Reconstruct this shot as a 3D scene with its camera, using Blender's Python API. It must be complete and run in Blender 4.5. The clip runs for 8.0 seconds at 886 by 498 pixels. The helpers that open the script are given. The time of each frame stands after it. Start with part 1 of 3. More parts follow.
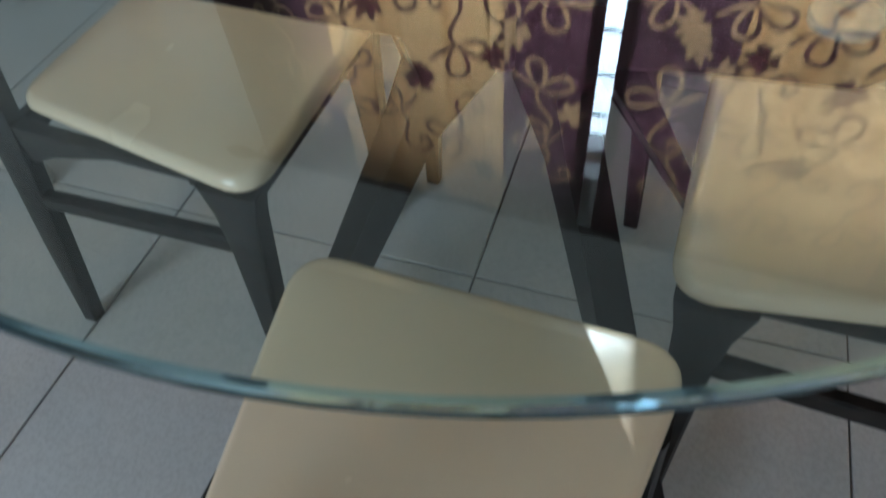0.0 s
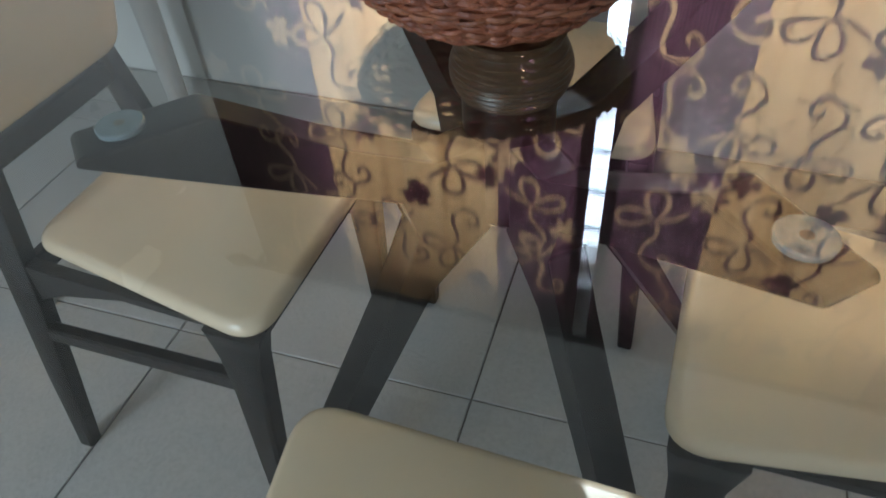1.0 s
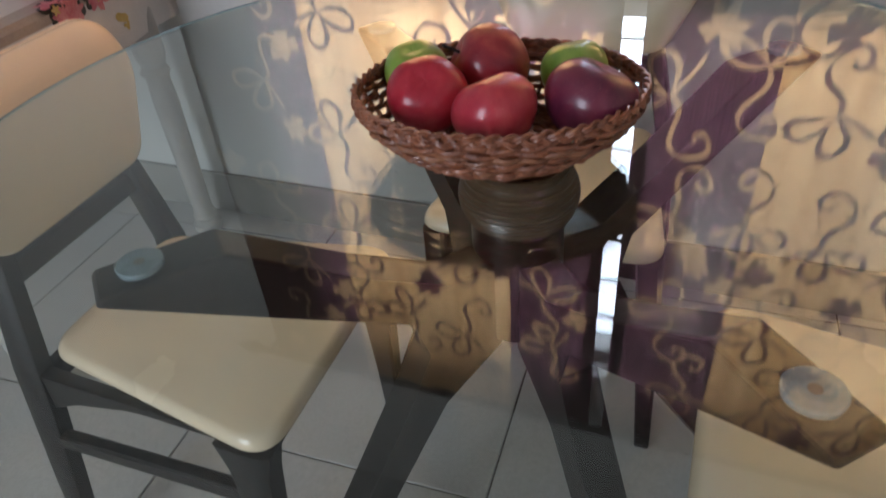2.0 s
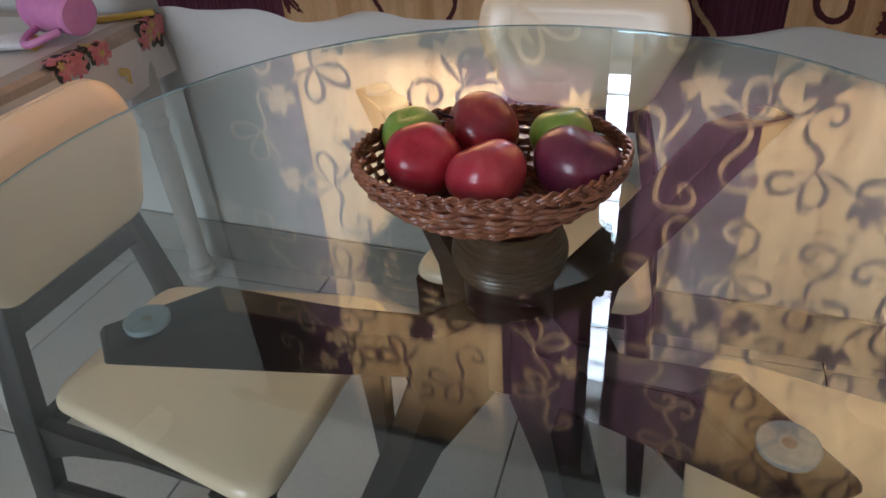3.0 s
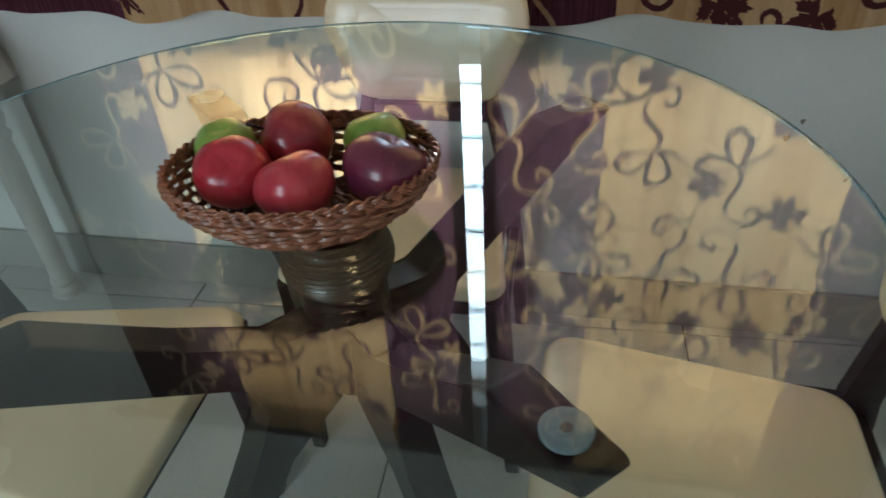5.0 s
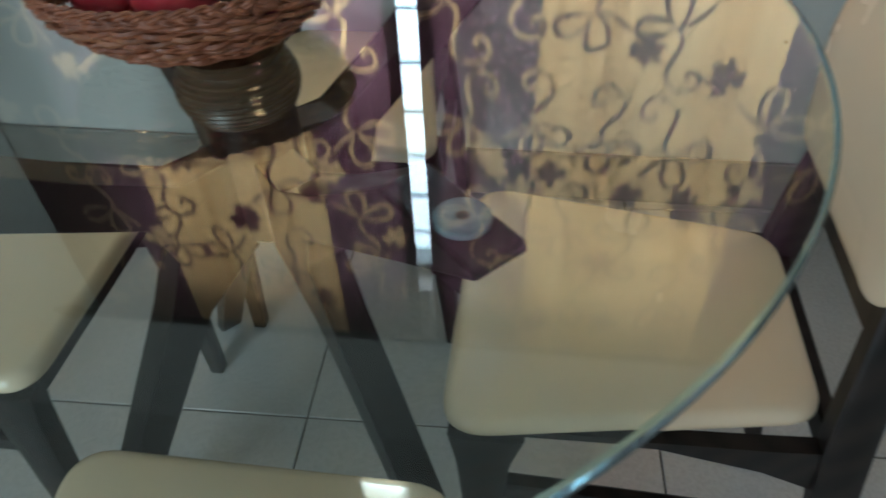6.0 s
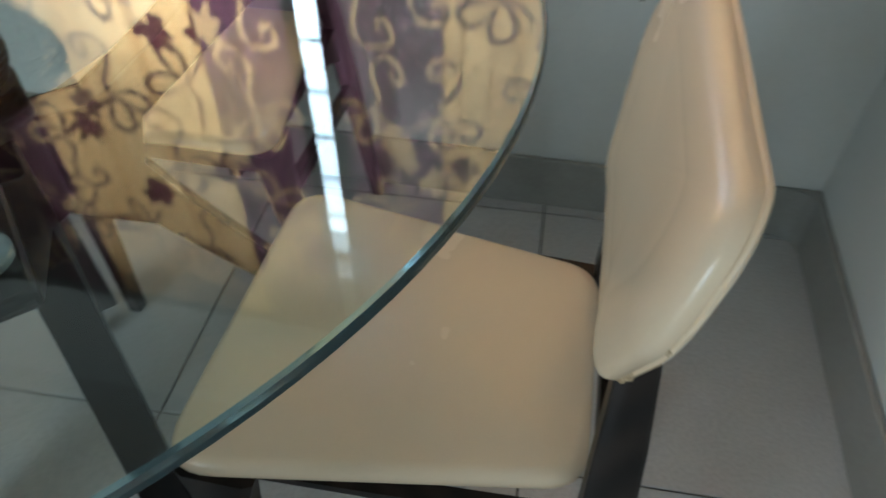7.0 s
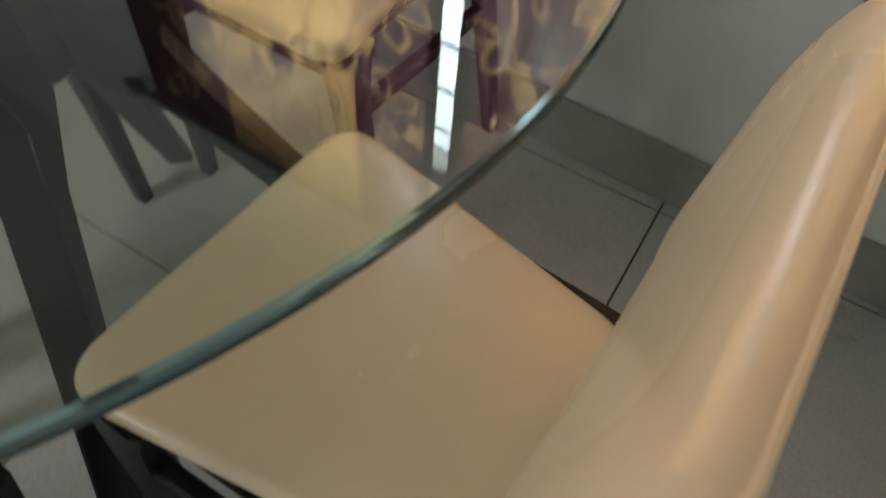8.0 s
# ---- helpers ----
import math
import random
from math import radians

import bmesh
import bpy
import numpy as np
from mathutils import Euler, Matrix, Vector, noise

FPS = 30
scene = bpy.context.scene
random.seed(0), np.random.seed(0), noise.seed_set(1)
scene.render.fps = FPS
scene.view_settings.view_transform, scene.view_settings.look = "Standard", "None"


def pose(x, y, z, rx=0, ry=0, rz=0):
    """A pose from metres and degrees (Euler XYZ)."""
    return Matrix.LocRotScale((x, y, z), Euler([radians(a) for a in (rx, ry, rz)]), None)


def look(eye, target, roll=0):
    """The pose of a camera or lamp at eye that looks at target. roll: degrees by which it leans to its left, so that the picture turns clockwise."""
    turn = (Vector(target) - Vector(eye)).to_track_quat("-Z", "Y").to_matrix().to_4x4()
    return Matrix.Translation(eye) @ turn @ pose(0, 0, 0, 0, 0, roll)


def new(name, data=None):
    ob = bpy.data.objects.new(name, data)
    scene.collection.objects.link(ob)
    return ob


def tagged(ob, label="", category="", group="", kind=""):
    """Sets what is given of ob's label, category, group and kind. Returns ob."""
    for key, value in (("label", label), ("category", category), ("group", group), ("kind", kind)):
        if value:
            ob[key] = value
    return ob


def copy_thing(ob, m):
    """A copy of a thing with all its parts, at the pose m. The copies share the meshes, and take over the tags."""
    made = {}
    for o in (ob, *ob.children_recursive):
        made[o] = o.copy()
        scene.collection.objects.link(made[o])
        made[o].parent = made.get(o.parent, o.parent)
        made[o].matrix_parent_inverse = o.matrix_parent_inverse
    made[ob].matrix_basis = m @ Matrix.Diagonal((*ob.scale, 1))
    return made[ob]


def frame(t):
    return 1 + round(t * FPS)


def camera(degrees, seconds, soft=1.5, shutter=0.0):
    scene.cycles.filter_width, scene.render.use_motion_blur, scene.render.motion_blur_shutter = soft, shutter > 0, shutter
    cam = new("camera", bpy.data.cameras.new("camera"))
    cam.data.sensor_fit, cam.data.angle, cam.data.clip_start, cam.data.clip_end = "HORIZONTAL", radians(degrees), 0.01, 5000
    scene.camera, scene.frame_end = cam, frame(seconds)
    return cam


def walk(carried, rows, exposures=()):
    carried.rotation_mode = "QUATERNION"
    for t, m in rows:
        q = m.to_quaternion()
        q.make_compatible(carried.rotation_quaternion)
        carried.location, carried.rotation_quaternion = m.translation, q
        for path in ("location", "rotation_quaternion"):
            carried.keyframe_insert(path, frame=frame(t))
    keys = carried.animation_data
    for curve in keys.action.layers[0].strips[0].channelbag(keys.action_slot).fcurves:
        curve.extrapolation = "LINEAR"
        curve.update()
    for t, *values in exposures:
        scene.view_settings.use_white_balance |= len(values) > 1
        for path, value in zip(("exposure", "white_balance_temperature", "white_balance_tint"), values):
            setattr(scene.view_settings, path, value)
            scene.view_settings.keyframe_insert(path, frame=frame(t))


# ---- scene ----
# ---------------------------------------------------------------- camera
cam = camera(65.3, 8.0, soft=1.6, shutter=0.5)
PATH = [
    (0.0, 0.173, -0.536, 0.938, -51.25, -5.45, 24.33),
    (0.5, 0.173, -0.517, 0.975, -46.21, -5.29, 23.84),
    (1.0, 0.165, -0.513, 0.997, -43.97, -4.42, 22.81),
    (1.5, 0.163, -0.489, 1.003, -41.27, -5.45, 24.18),
    (2.0, 0.162, -0.490, 1.034, -37.92, -5.27, 23.62),
    (3.3, 0.167, -0.505, 1.058, -34.24, -4.36, 22.22),
    (3.5, 0.166, -0.504, 1.055, -35.10, -3.77, 21.58),
    (4.0, 0.181, -0.497, 1.058, -34.72, -4.45, 21.01),
    (4.2, 0.194, -0.492, 1.062, -34.79, -4.42, 19.54),
    (5.3, 0.248, -0.480, 1.072, -36.62, -3.08, 11.72),
    (5.5, 0.254, -0.483, 1.051, -37.67, -2.89, 11.41),
    (5.7, 0.255, -0.493, 1.027, -41.19, -3.22, 11.94),
    (6.0, 0.276, -0.499, 0.996, -43.44, -2.52, 9.27),
    (6.3, 0.332, -0.484, 1.011, -42.62, -3.91, 7.05),
    (6.5, 0.376, -0.470, 1.003, -43.20, -1.48, 4.33),
    (6.8, 0.463, -0.408, 0.981, -44.37, 1.24, 4.76),
    (7.0, 0.496, -0.382, 0.973, -45.44, -0.10, 11.52),
    (7.3, 0.510, -0.332, 0.971, -47.06, -0.09, 17.69),
    (7.5, 0.514, -0.294, 0.969, -46.21, 2.28, 19.52),
    (7.8, 0.531, -0.231, 0.938, -49.93, 4.85, 25.05),
    (8.0, 0.551, -0.207, 0.934, -53.46, 6.18, 28.45),
]


def handheld(x, y, z, pitch, lean, yaw):
    """Eye, then yaw about the vertical, pitch, and lean about the line of sight."""
    turn = Euler((0, 0, radians(yaw))).to_matrix() @ Euler((radians(90 + pitch), 0, 0)).to_matrix() @ Euler((0, 0, radians(lean))).to_matrix()
    return Matrix.Translation((x, y, z)) @ turn.to_4x4()


walk(cam, [(t, handheld(*row)) for t, *row in PATH], exposures=[(0.0, 0.02, 5000, 4), (0.5, 0.08, 5080, 6), (1.5, 0.14, 5450, 16), (2.2, 0.12, 5500, 16), (4.2, 0.01, 5500, 7), (5.3, 0.0, 5150, -2), (6.7, 0.02, 5080, -2), (7.5, 0.05, 5480, 0), (8.0, 0.04, 5920, 2)])

# ---------------------------------------------------------------- numbers of the place
TOP = 0.75            # glass table, upper face
RADIUS, CENTRE = 0.4847, (-0.0037, 0.0106)   # glass disc
HUB = (0.0205, 0.011)                       # where the four legs meet
WALL_Y, WALL_X = 0.737, 1.001   # inner faces of the window wall and of the side wall
WEST, SOUTH, CEIL = -4.0, -3.0, 2.6
SILL, HEAD = 0.90, 1.84         # window opening
WIN_X0, WIN_X1 = -0.70, 0.80
TILE, TILE_TURN, TILE_AT = 0.575, radians(2.0), (-0.065, 0.107)

# ---------------------------------------------------------------- world and light
world = bpy.data.worlds.new("sky")
scene.world = world
world.use_nodes = True
wn = world.node_tree.nodes
sky = wn.new("ShaderNodeTexSky")
sky.sky_type, sky.sun_disc = "NISHITA", False
sky.sun_elevation, sky.sun_rotation = radians(44), radians(-10)
wn["Background"].inputs["Strength"].default_value = 0.12
world.node_tree.links.new(sky.outputs[0], wn["Background"].inputs["Color"])


def lamp(name, kind, m, **values):
    data = bpy.data.lights.new(name, kind)
    for key, value in values.items():
        if key == "energy":
            data.energy = value
        elif key == "color":
            data.color = value
        elif key == "size":
            data.shape, data.size, data.size_y = "RECTANGLE", value[0], value[1]
        elif key == "angle":
            data.angle = value
    ob = new(name, data)
    ob.matrix_world = m
    return ob


lamp("sun", "SUN", look((-0.53, 4.36, 4.96), (0.16, -0.24, 0.456)), energy=2.2, angle=radians(0.5), color=(1.0, 0.95, 0.87))
# daylight standing in the opening of the curtained window
lamp("window_daylight", "AREA", look(((WIN_X0 + WIN_X1) / 2, WALL_Y + 0.158, (SILL + HEAD) / 2), ((WIN_X0 + WIN_X1) / 2, 0, (SILL + HEAD) / 2)), energy=42.0, size=(WIN_X1 - WIN_X0 - 0.01, HEAD - SILL - 0.01), color=(0.90, 0.95, 1.0))
# added lamp just inside the lower panes, brightening one patch of the curtain
lamp("curtain_boost", "AREA", look((-0.228, WALL_Y + 0.03, 1.075), (-0.228, 0, 1.075)), energy=4.4, size=(0.42, 0.335), color=(0.92, 0.95, 1.0))
# fill lamp in an added opening of the unseen far wall, lighting the room
lamp("room_fill", "AREA", look((-1.15, -2.98, 1.15), (-0.3, -0.2, 0.0)), energy=46.0, size=(1.0, 2.0), color=(1.0, 0.98, 0.92))


# ---------------------------------------------------------------- materials
def material(name, base=(0.5, 0.5, 0.5), rough=0.5, metal=0.0, coat=0.0):
    mat = bpy.data.materials.new(name)
    mat.use_nodes = True
    b = mat.node_tree.nodes["Principled BSDF"]
    b.inputs["Base Color"].default_value = (*base, 1)
    b.inputs["Roughness"].default_value = rough
    b.inputs["Metallic"].default_value = metal
    b.inputs["Coat Weight"].default_value = coat
    return mat, mat.node_tree, b


def coords(nt, scale=(1, 1, 1)):
    tc, mp = nt.nodes.new("ShaderNodeTexCoord"), nt.nodes.new("ShaderNodeMapping")
    mp.inputs["Scale"].default_value = scale
    nt.links.new(tc.outputs["Object"], mp.inputs["Vector"])
    return mp.outputs[0]


def noise_of(nt, vec, scale, detail=4.0, rough=0.6):
    n = nt.nodes.new("ShaderNodeTexNoise")
    n.inputs["Scale"].default_value, n.inputs["Detail"].default_value, n.inputs["Roughness"].default_value = scale, detail, rough
    nt.links.new(vec, n.inputs["Vector"])
    return n.outputs["Fac"]


def ramp_of(nt, fac, stops):
    r = nt.nodes.new("ShaderNodeValToRGB")
    el = r.color_ramp.elements
    while len(el) < len(stops):
        el.new(0.5)
    for e, (pos, col) in zip(el, stops):
        e.position, e.color = pos, (*col, 1)
    nt.links.new(fac, r.inputs[0])
    return r.outputs[0]


def mix_of(nt, fac, a, b, mode="MIX"):
    m = nt.nodes.new("ShaderNodeMix")
    m.data_type, m.blend_type = "RGBA", mode
    for socket, value in ((m.inputs[0], fac), (m.inputs[6], a), (m.inputs[7], b)):
        if isinstance(value, (int, float)):
            socket.default_value = value
        elif isinstance(value, tuple):
            socket.default_value = (*value, 1)
        else:
            nt.links.new(value, socket)
    return m.outputs[2]


def math_of(nt, op, a, b=0.0):
    m = nt.nodes.new("ShaderNodeMath")
    m.operation = op
    for socket, value in zip(m.inputs, (a, b)):
        if isinstance(value, (int, float)):
            socket.default_value = value
        else:
            nt.links.new(value, socket)
    return m.outputs[0]


def bump_of(nt, b, height, strength=0.2, distance=0.002):
    n = nt.nodes.new("ShaderNodeBump")
    n.inputs["Strength"].default_value, n.inputs["Distance"].default_value = strength, distance
    nt.links.new(height, n.inputs["Height"])
    nt.links.new(n.outputs[0], b.inputs["Normal"])


def mottled(name, a, c, scale, rough=0.5, bump=0.1, fine=200.0, stretch=(1, 1, 1), coat=0.0, metal=0.0, spread=0.12, distance=0.002):
    """Two-scale variation between two near colours, with fine relief and uneven gloss."""
    mat, nt, b = material(name, a, rough, metal, coat)
    v = coords(nt, stretch)
    big, small = noise_of(nt, v, scale), noise_of(nt, v, fine, 3.0)
    both = math_of(nt, "ADD", math_of(nt, "MULTIPLY", big, 0.7), math_of(nt, "MULTIPLY", small, 0.3))
    nt.links.new(ramp_of(nt, both, [(0.35, a), (0.65, c)]), b.inputs["Base Color"])
    nt.links.new(math_of(nt, "ADD", math_of(nt, "MULTIPLY", big, spread), rough - spread / 2), b.inputs["Roughness"])
    bump_of(nt, b, small, bump, distance)
    return mat


def tile_material():
    mat, nt, b = material("glazed_floor_tile", (0.5, 0.46, 0.42), 0.28)
    info = nt.nodes.new("ShaderNodeObjectInfo")
    v = coords(nt)
    shift = nt.nodes.new("ShaderNodeVectorMath")
    shift.operation = "ADD"
    nt.links.new(v, shift.inputs[0])
    nt.links.new(math_of(nt, "MULTIPLY", info.outputs["Random"], 7.0), shift.inputs[1])
    big, small = noise_of(nt, shift.outputs[0], 5.0, 5), noise_of(nt, shift.outputs[0], 160.0, 4)
    col = ramp_of(nt, big, [(0.3, (0.47, 0.455, 0.435)), (0.7, (0.57, 0.555, 0.535))])
    col = mix_of(nt, 0.35, col, ramp_of(nt, small, [(0.35, (0.41, 0.39, 0.37)), (0.6, (0.62, 0.60, 0.575))]))
    nt.links.new(col, b.inputs["Base Color"])
    nt.links.new(math_of(nt, "ADD", math_of(nt, "MULTIPLY", big, 0.25), 0.2), b.inputs["Roughness"])
    bump_of(nt, b, small, 0.05, 0.001)
    return mat


def wood_material(name, a, c, rough, coat=0.2):
    mat, nt, b = material(name, a, rough, 0, coat)
    v = coords(nt, (1, 1, 1))
    w = nt.nodes.new("ShaderNodeTexWave")
    w.wave_type, w.bands_direction = "BANDS", "DIAGONAL"
    w.inputs["Scale"].default_value, w.inputs["Distortion"].default_value, w.inputs["Detail"].default_value = 14, 3, 2
    nt.links.new(v, w.inputs["Vector"])
    g = noise_of(nt, v, 90, 4)
    f = math_of(nt, "ADD", math_of(nt, "MULTIPLY", w.outputs["Fac"], 0.5), math_of(nt, "MULTIPLY", g, 0.5))
    nt.links.new(ramp_of(nt, f, [(0.25, a), (0.8, c)]), b.inputs["Base Color"])
    nt.links.new(math_of(nt, "ADD", math_of(nt, "MULTIPLY", g, 0.06), rough - 0.03), b.inputs["Roughness"])
    b.inputs["Specular IOR Level"].default_value = 0.3
    bump_of(nt, b, g, 0.004, 0.0002)
    return mat


def lacquer_material(name, a, c, rough):
    """Smooth dark lacquered wood: faint long grain under an even film."""
    mat, nt, b = material(name, a, rough)
    grain = noise_of(nt, coords(nt, (30, 120, 14)), 1.0, 2, 0.4)
    nt.links.new(ramp_of(nt, grain, [(0.3, a), (0.7, c)]), b.inputs["Base Color"])
    b.inputs["Specular IOR Level"].default_value = 0.25
    return mat


STRIPE = 0.434   # width of a stripe


def cloth_material(name, swap, through_light, stripe_at):
    """Striped curtain cloth, cream giving way to purple at stripe_at; swap gives the vines, each in the other colour."""
    mat, nt, b = material(name, (0.5, 0.4, 0.3), 0.75)
    tc, sep = nt.nodes.new("ShaderNodeTexCoord"), nt.nodes.new("ShaderNodeSeparateXYZ")
    nt.links.new(tc.outputs["Object"], sep.inputs[0])
    x = sep.outputs[0]
    turn = math_of(nt, "FRACT", math_of(nt, "MULTIPLY", math_of(nt, "SUBTRACT", x, stripe_at - 8 * STRIPE), 0.5 / STRIPE))
    purple = math_of(nt, "LESS_THAN", turn, 0.5)
    v = coords(nt, (1, 1, 1))
    weave = noise_of(nt, coords(nt, (900, 900, 60)), 1.0, 2)
    slub = noise_of(nt, coords(nt, (60, 60, 2.5)), 1.0, 3)
    cream = ramp_of(nt, slub, [(0.3, (0.69, 0.46, 0.24)), (0.7, (0.82, 0.61, 0.37))])
    plum = ramp_of(nt, slub, [(0.3, (0.070, 0.016, 0.031)), (0.7, (0.118, 0.028, 0.052))])
    # satin stripes and fold shading, both put into the cream as darker upright bands
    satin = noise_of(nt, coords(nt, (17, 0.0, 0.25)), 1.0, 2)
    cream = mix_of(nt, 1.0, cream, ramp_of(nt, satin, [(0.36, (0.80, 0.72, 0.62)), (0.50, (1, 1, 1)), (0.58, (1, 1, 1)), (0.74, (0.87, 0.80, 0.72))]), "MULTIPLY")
    if swap:
        col = mix_of(nt, purple, (0.085, 0.022, 0.026), (0.62, 0.44, 0.28))
    else:
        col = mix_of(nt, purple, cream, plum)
    col = mix_of(nt, 0.3, col, ramp_of(nt, weave, [(0.3, (0.35, 0.35, 0.35)), (0.7, (1, 1, 1))]), "MULTIPLY")
    nt.links.new(col, b.inputs["Base Color"])
    b.inputs["Specular IOR Level"].default_value = 0.2
    tr, mixer = nt.nodes.new("ShaderNodeBsdfTranslucent"), nt.nodes.new("ShaderNodeMixShader")
    warm = mix_of(nt, 1.0, col, (1.0, 0.79, 0.55), "MULTIPLY")
    # the purple weave is thin: light comes through it pale, in fine upright threads
    thread = ramp_of(nt, noise_of(nt, coords(nt, (420, 0.0, 9)), 1.0, 3), [(0.38, (0.058, 0.011, 0.018)), (0.64, (0.19, 0.090, 0.105))])
    nt.links.new(mix_of(nt, purple, (0.105, 0.030, 0.030), warm) if swap else mix_of(nt, purple, warm, thread), tr.inputs["Color"])
    mixer.inputs[0].default_value = through_light
    nt.links.new(b.outputs[0], mixer.inputs[1])
    nt.links.new(tr.outputs[0], mixer.inputs[2])
    nt.links.new(mixer.outputs[0], nt.nodes["Material Output"].inputs["Surface"])
    bump_of(nt, b, weave, 0.2, 0.001)
    return mat


def glass_material(name, tint, rough=0.0):
    mat, nt, b = material(name, tint, rough)
    b.inputs["Transmission Weight"].default_value = 1.0
    b.inputs["IOR"].default_value = 1.5
    return mat


WALL = mottled("wall_paint", (0.59, 0.59, 0.555), (0.65, 0.65, 0.61), 2.2, 0.6, 0.15, 120)
CEILING = mottled("ceiling_paint", (0.56, 0.56, 0.53), (0.64, 0.64, 0.61), 2.0, 0.8, 0.1, 90)
SKIRT = mottled("skirting_tile", (0.26, 0.25, 0.22), (0.34, 0.325, 0.29), 7, 0.35, 0.08, 140)
GROUT = mottled("grout", (0.11, 0.095, 0.08), (0.18, 0.16, 0.14), 30, 0.9, 0.3, 300)
TILES = tile_material()
LEATHER = mottled("cream_leatherette", (0.765, 0.607, 0.415), (0.80, 0.65, 0.455), 4, 0.27, 0.12, 620, spread=0.03, distance=0.0006)
LEATHER.node_tree.nodes["Principled BSDF"].inputs["Specular IOR Level"].default_value = 0.7
WORN = mottled("worn_seam", (0.30, 0.20, 0.10), (0.62, 0.50, 0.32), 160, 0.7, 0.5, 500)
DARKWOOD = wood_material("dark_stained_wood", (0.009, 0.007, 0.006), (0.022, 0.015, 0.012), 0.42, 0.0)
LEGWOOD = lacquer_material("table_leg_wood", (0.007, 0.005, 0.004), (0.013, 0.008, 0.006), 0.34)
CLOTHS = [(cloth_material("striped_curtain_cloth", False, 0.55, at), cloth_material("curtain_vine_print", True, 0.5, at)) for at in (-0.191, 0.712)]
GLASS = glass_material("table_glass", (0.87, 0.955, 0.905))
GLASS_EDGE = glass_material("green_glass_edge", (0.40, 0.80, 0.94), 0.12)
GLASS_EDGE.node_tree.nodes["Principled BSDF"].inputs["Transmission Weight"].default_value = 0.93   # the ground edge scatters a little light
PANE = glass_material("window_pane", (0.97, 0.99, 1.0))
IRON = mottled("window_iron", (0.05, 0.045, 0.04), (0.09, 0.08, 0.07), 40, 0.5, 0.2, 200)
FRAME = mottled("window_frame_paint", (0.62, 0.60, 0.56), (0.7, 0.68, 0.64), 8, 0.5, 0.1, 100)


# ---------------------------------------------------------------- mesh helpers
def mesh_of(name, bm, mats, smooth=True):
    me = bpy.data.meshes.new(name)
    bmesh.ops.recalc_face_normals(bm, faces=bm.faces)
    bm.to_mesh(me)
    bm.free()
    for m in mats if isinstance(mats, (list, tuple)) else [mats]:
        me.materials.append(m)
    if smooth:
        me.polygons.foreach_set("use_smooth", [True] * len(me.polygons))
        me.set_sharp_from_angle(angle=radians(38))
    return me


def part(name, bm, mats, parent, label="", smooth=True, m=None):
    ob = new(name, mesh_of(name, bm, mats, smooth))
    ob.parent = parent
    if m is not None:
        ob.matrix_basis = m
    return tagged(ob, label)


def thing(name, label, category, m=None, group="", kind=""):
    ob = new(name)
    ob.empty_display_size = 0.05
    if m is not None:
        ob.matrix_basis = m
    return tagged(ob, label, category, group, kind)


def solo(name, bm, mats, label, category, m=None, group="", kind="", smooth=True):
    ob = new(name, mesh_of(name, bm, mats, smooth))
    if m is not None:
        ob.matrix_basis = m
    return tagged(ob, label, category, group, kind)


def setting(name, bm, mats, label, smooth=False):
    return tagged(new(name, mesh_of(name, bm, mats, smooth)), label, kind="structure")


def box(bm, lo, hi, bevel=0.0, segments=2):
    vs = [bm.verts.new((x, y, z)) for x in (lo[0], hi[0]) for y in (lo[1], hi[1]) for z in (lo[2], hi[2])]
    faces = [bm.faces.new([vs[i] for i in q]) for q in ((0, 1, 3, 2), (4, 6, 7, 5), (0, 4, 5, 1), (2, 3, 7, 6), (0, 2, 6, 4), (1, 5, 7, 3))]
    if bevel:
        edges = list({e for f in faces for e in f.edges})
        bmesh.ops.bevel(bm, geom=edges, offset=bevel, segments=segments, affect="EDGES", profile=0.5)
    return bm


def loft(bm, rings, cap=True, closed=True):
    """Skin between rings of equally many points."""
    rows = [[bm.verts.new(p) for p in ring] for ring in rings]
    n = len(rows[0])
    for a, b in zip(rows, rows[1:]):
        for i in range(n if closed else n - 1):
            bm.faces.new((a[i], a[(i + 1) % n], b[(i + 1) % n], b[i]))
    if cap:
        for row in (rows[0][::-1], rows[-1]):
            if n < 16:
                bm.faces.new(row)
                continue
            mid = bm.verts.new(sum((v.co for v in row), Vector()) / n)
            for i in range(n):
                bm.faces.new((row[i], row[(i + 1) % n], mid))
    return bm


def lathe(bm, profile, steps=40, wobble=None):
    rings = []
    for r, z in profile:
        rings.append([((r + (wobble(2 * math.pi * k / steps, z) if wobble else 0)) * math.cos(2 * math.pi * k / steps),
                       (r + (wobble(2 * math.pi * k / steps, z) if wobble else 0)) * math.sin(2 * math.pi * k / steps), z) for k in range(steps)])
    return loft(bm, rings)


def tube(bm, points, radius, sides=8, cap=True):
    """A round bar along points; radius may vary point by point."""
    pts = [Vector(p) for p in points]
    rings, up = [], Vector((0, 0, 1))
    for i, p in enumerate(pts):
        d = (pts[min(i + 1, len(pts) - 1)] - pts[max(i - 1, 0)]).normalized()
        side = d.cross(up)
        if side.length < 1e-3:
            side = d.cross(Vector((1, 0, 0)))
        side.normalize()
        top = side.cross(d)
        r = radius[i] if isinstance(radius, (list, tuple)) else radius
        rings.append([p + r * (math.cos(a) * side + math.sin(a) * top) for a in (2 * math.pi * k / sides for k in range(sides))])
    return loft(bm, rings, cap)


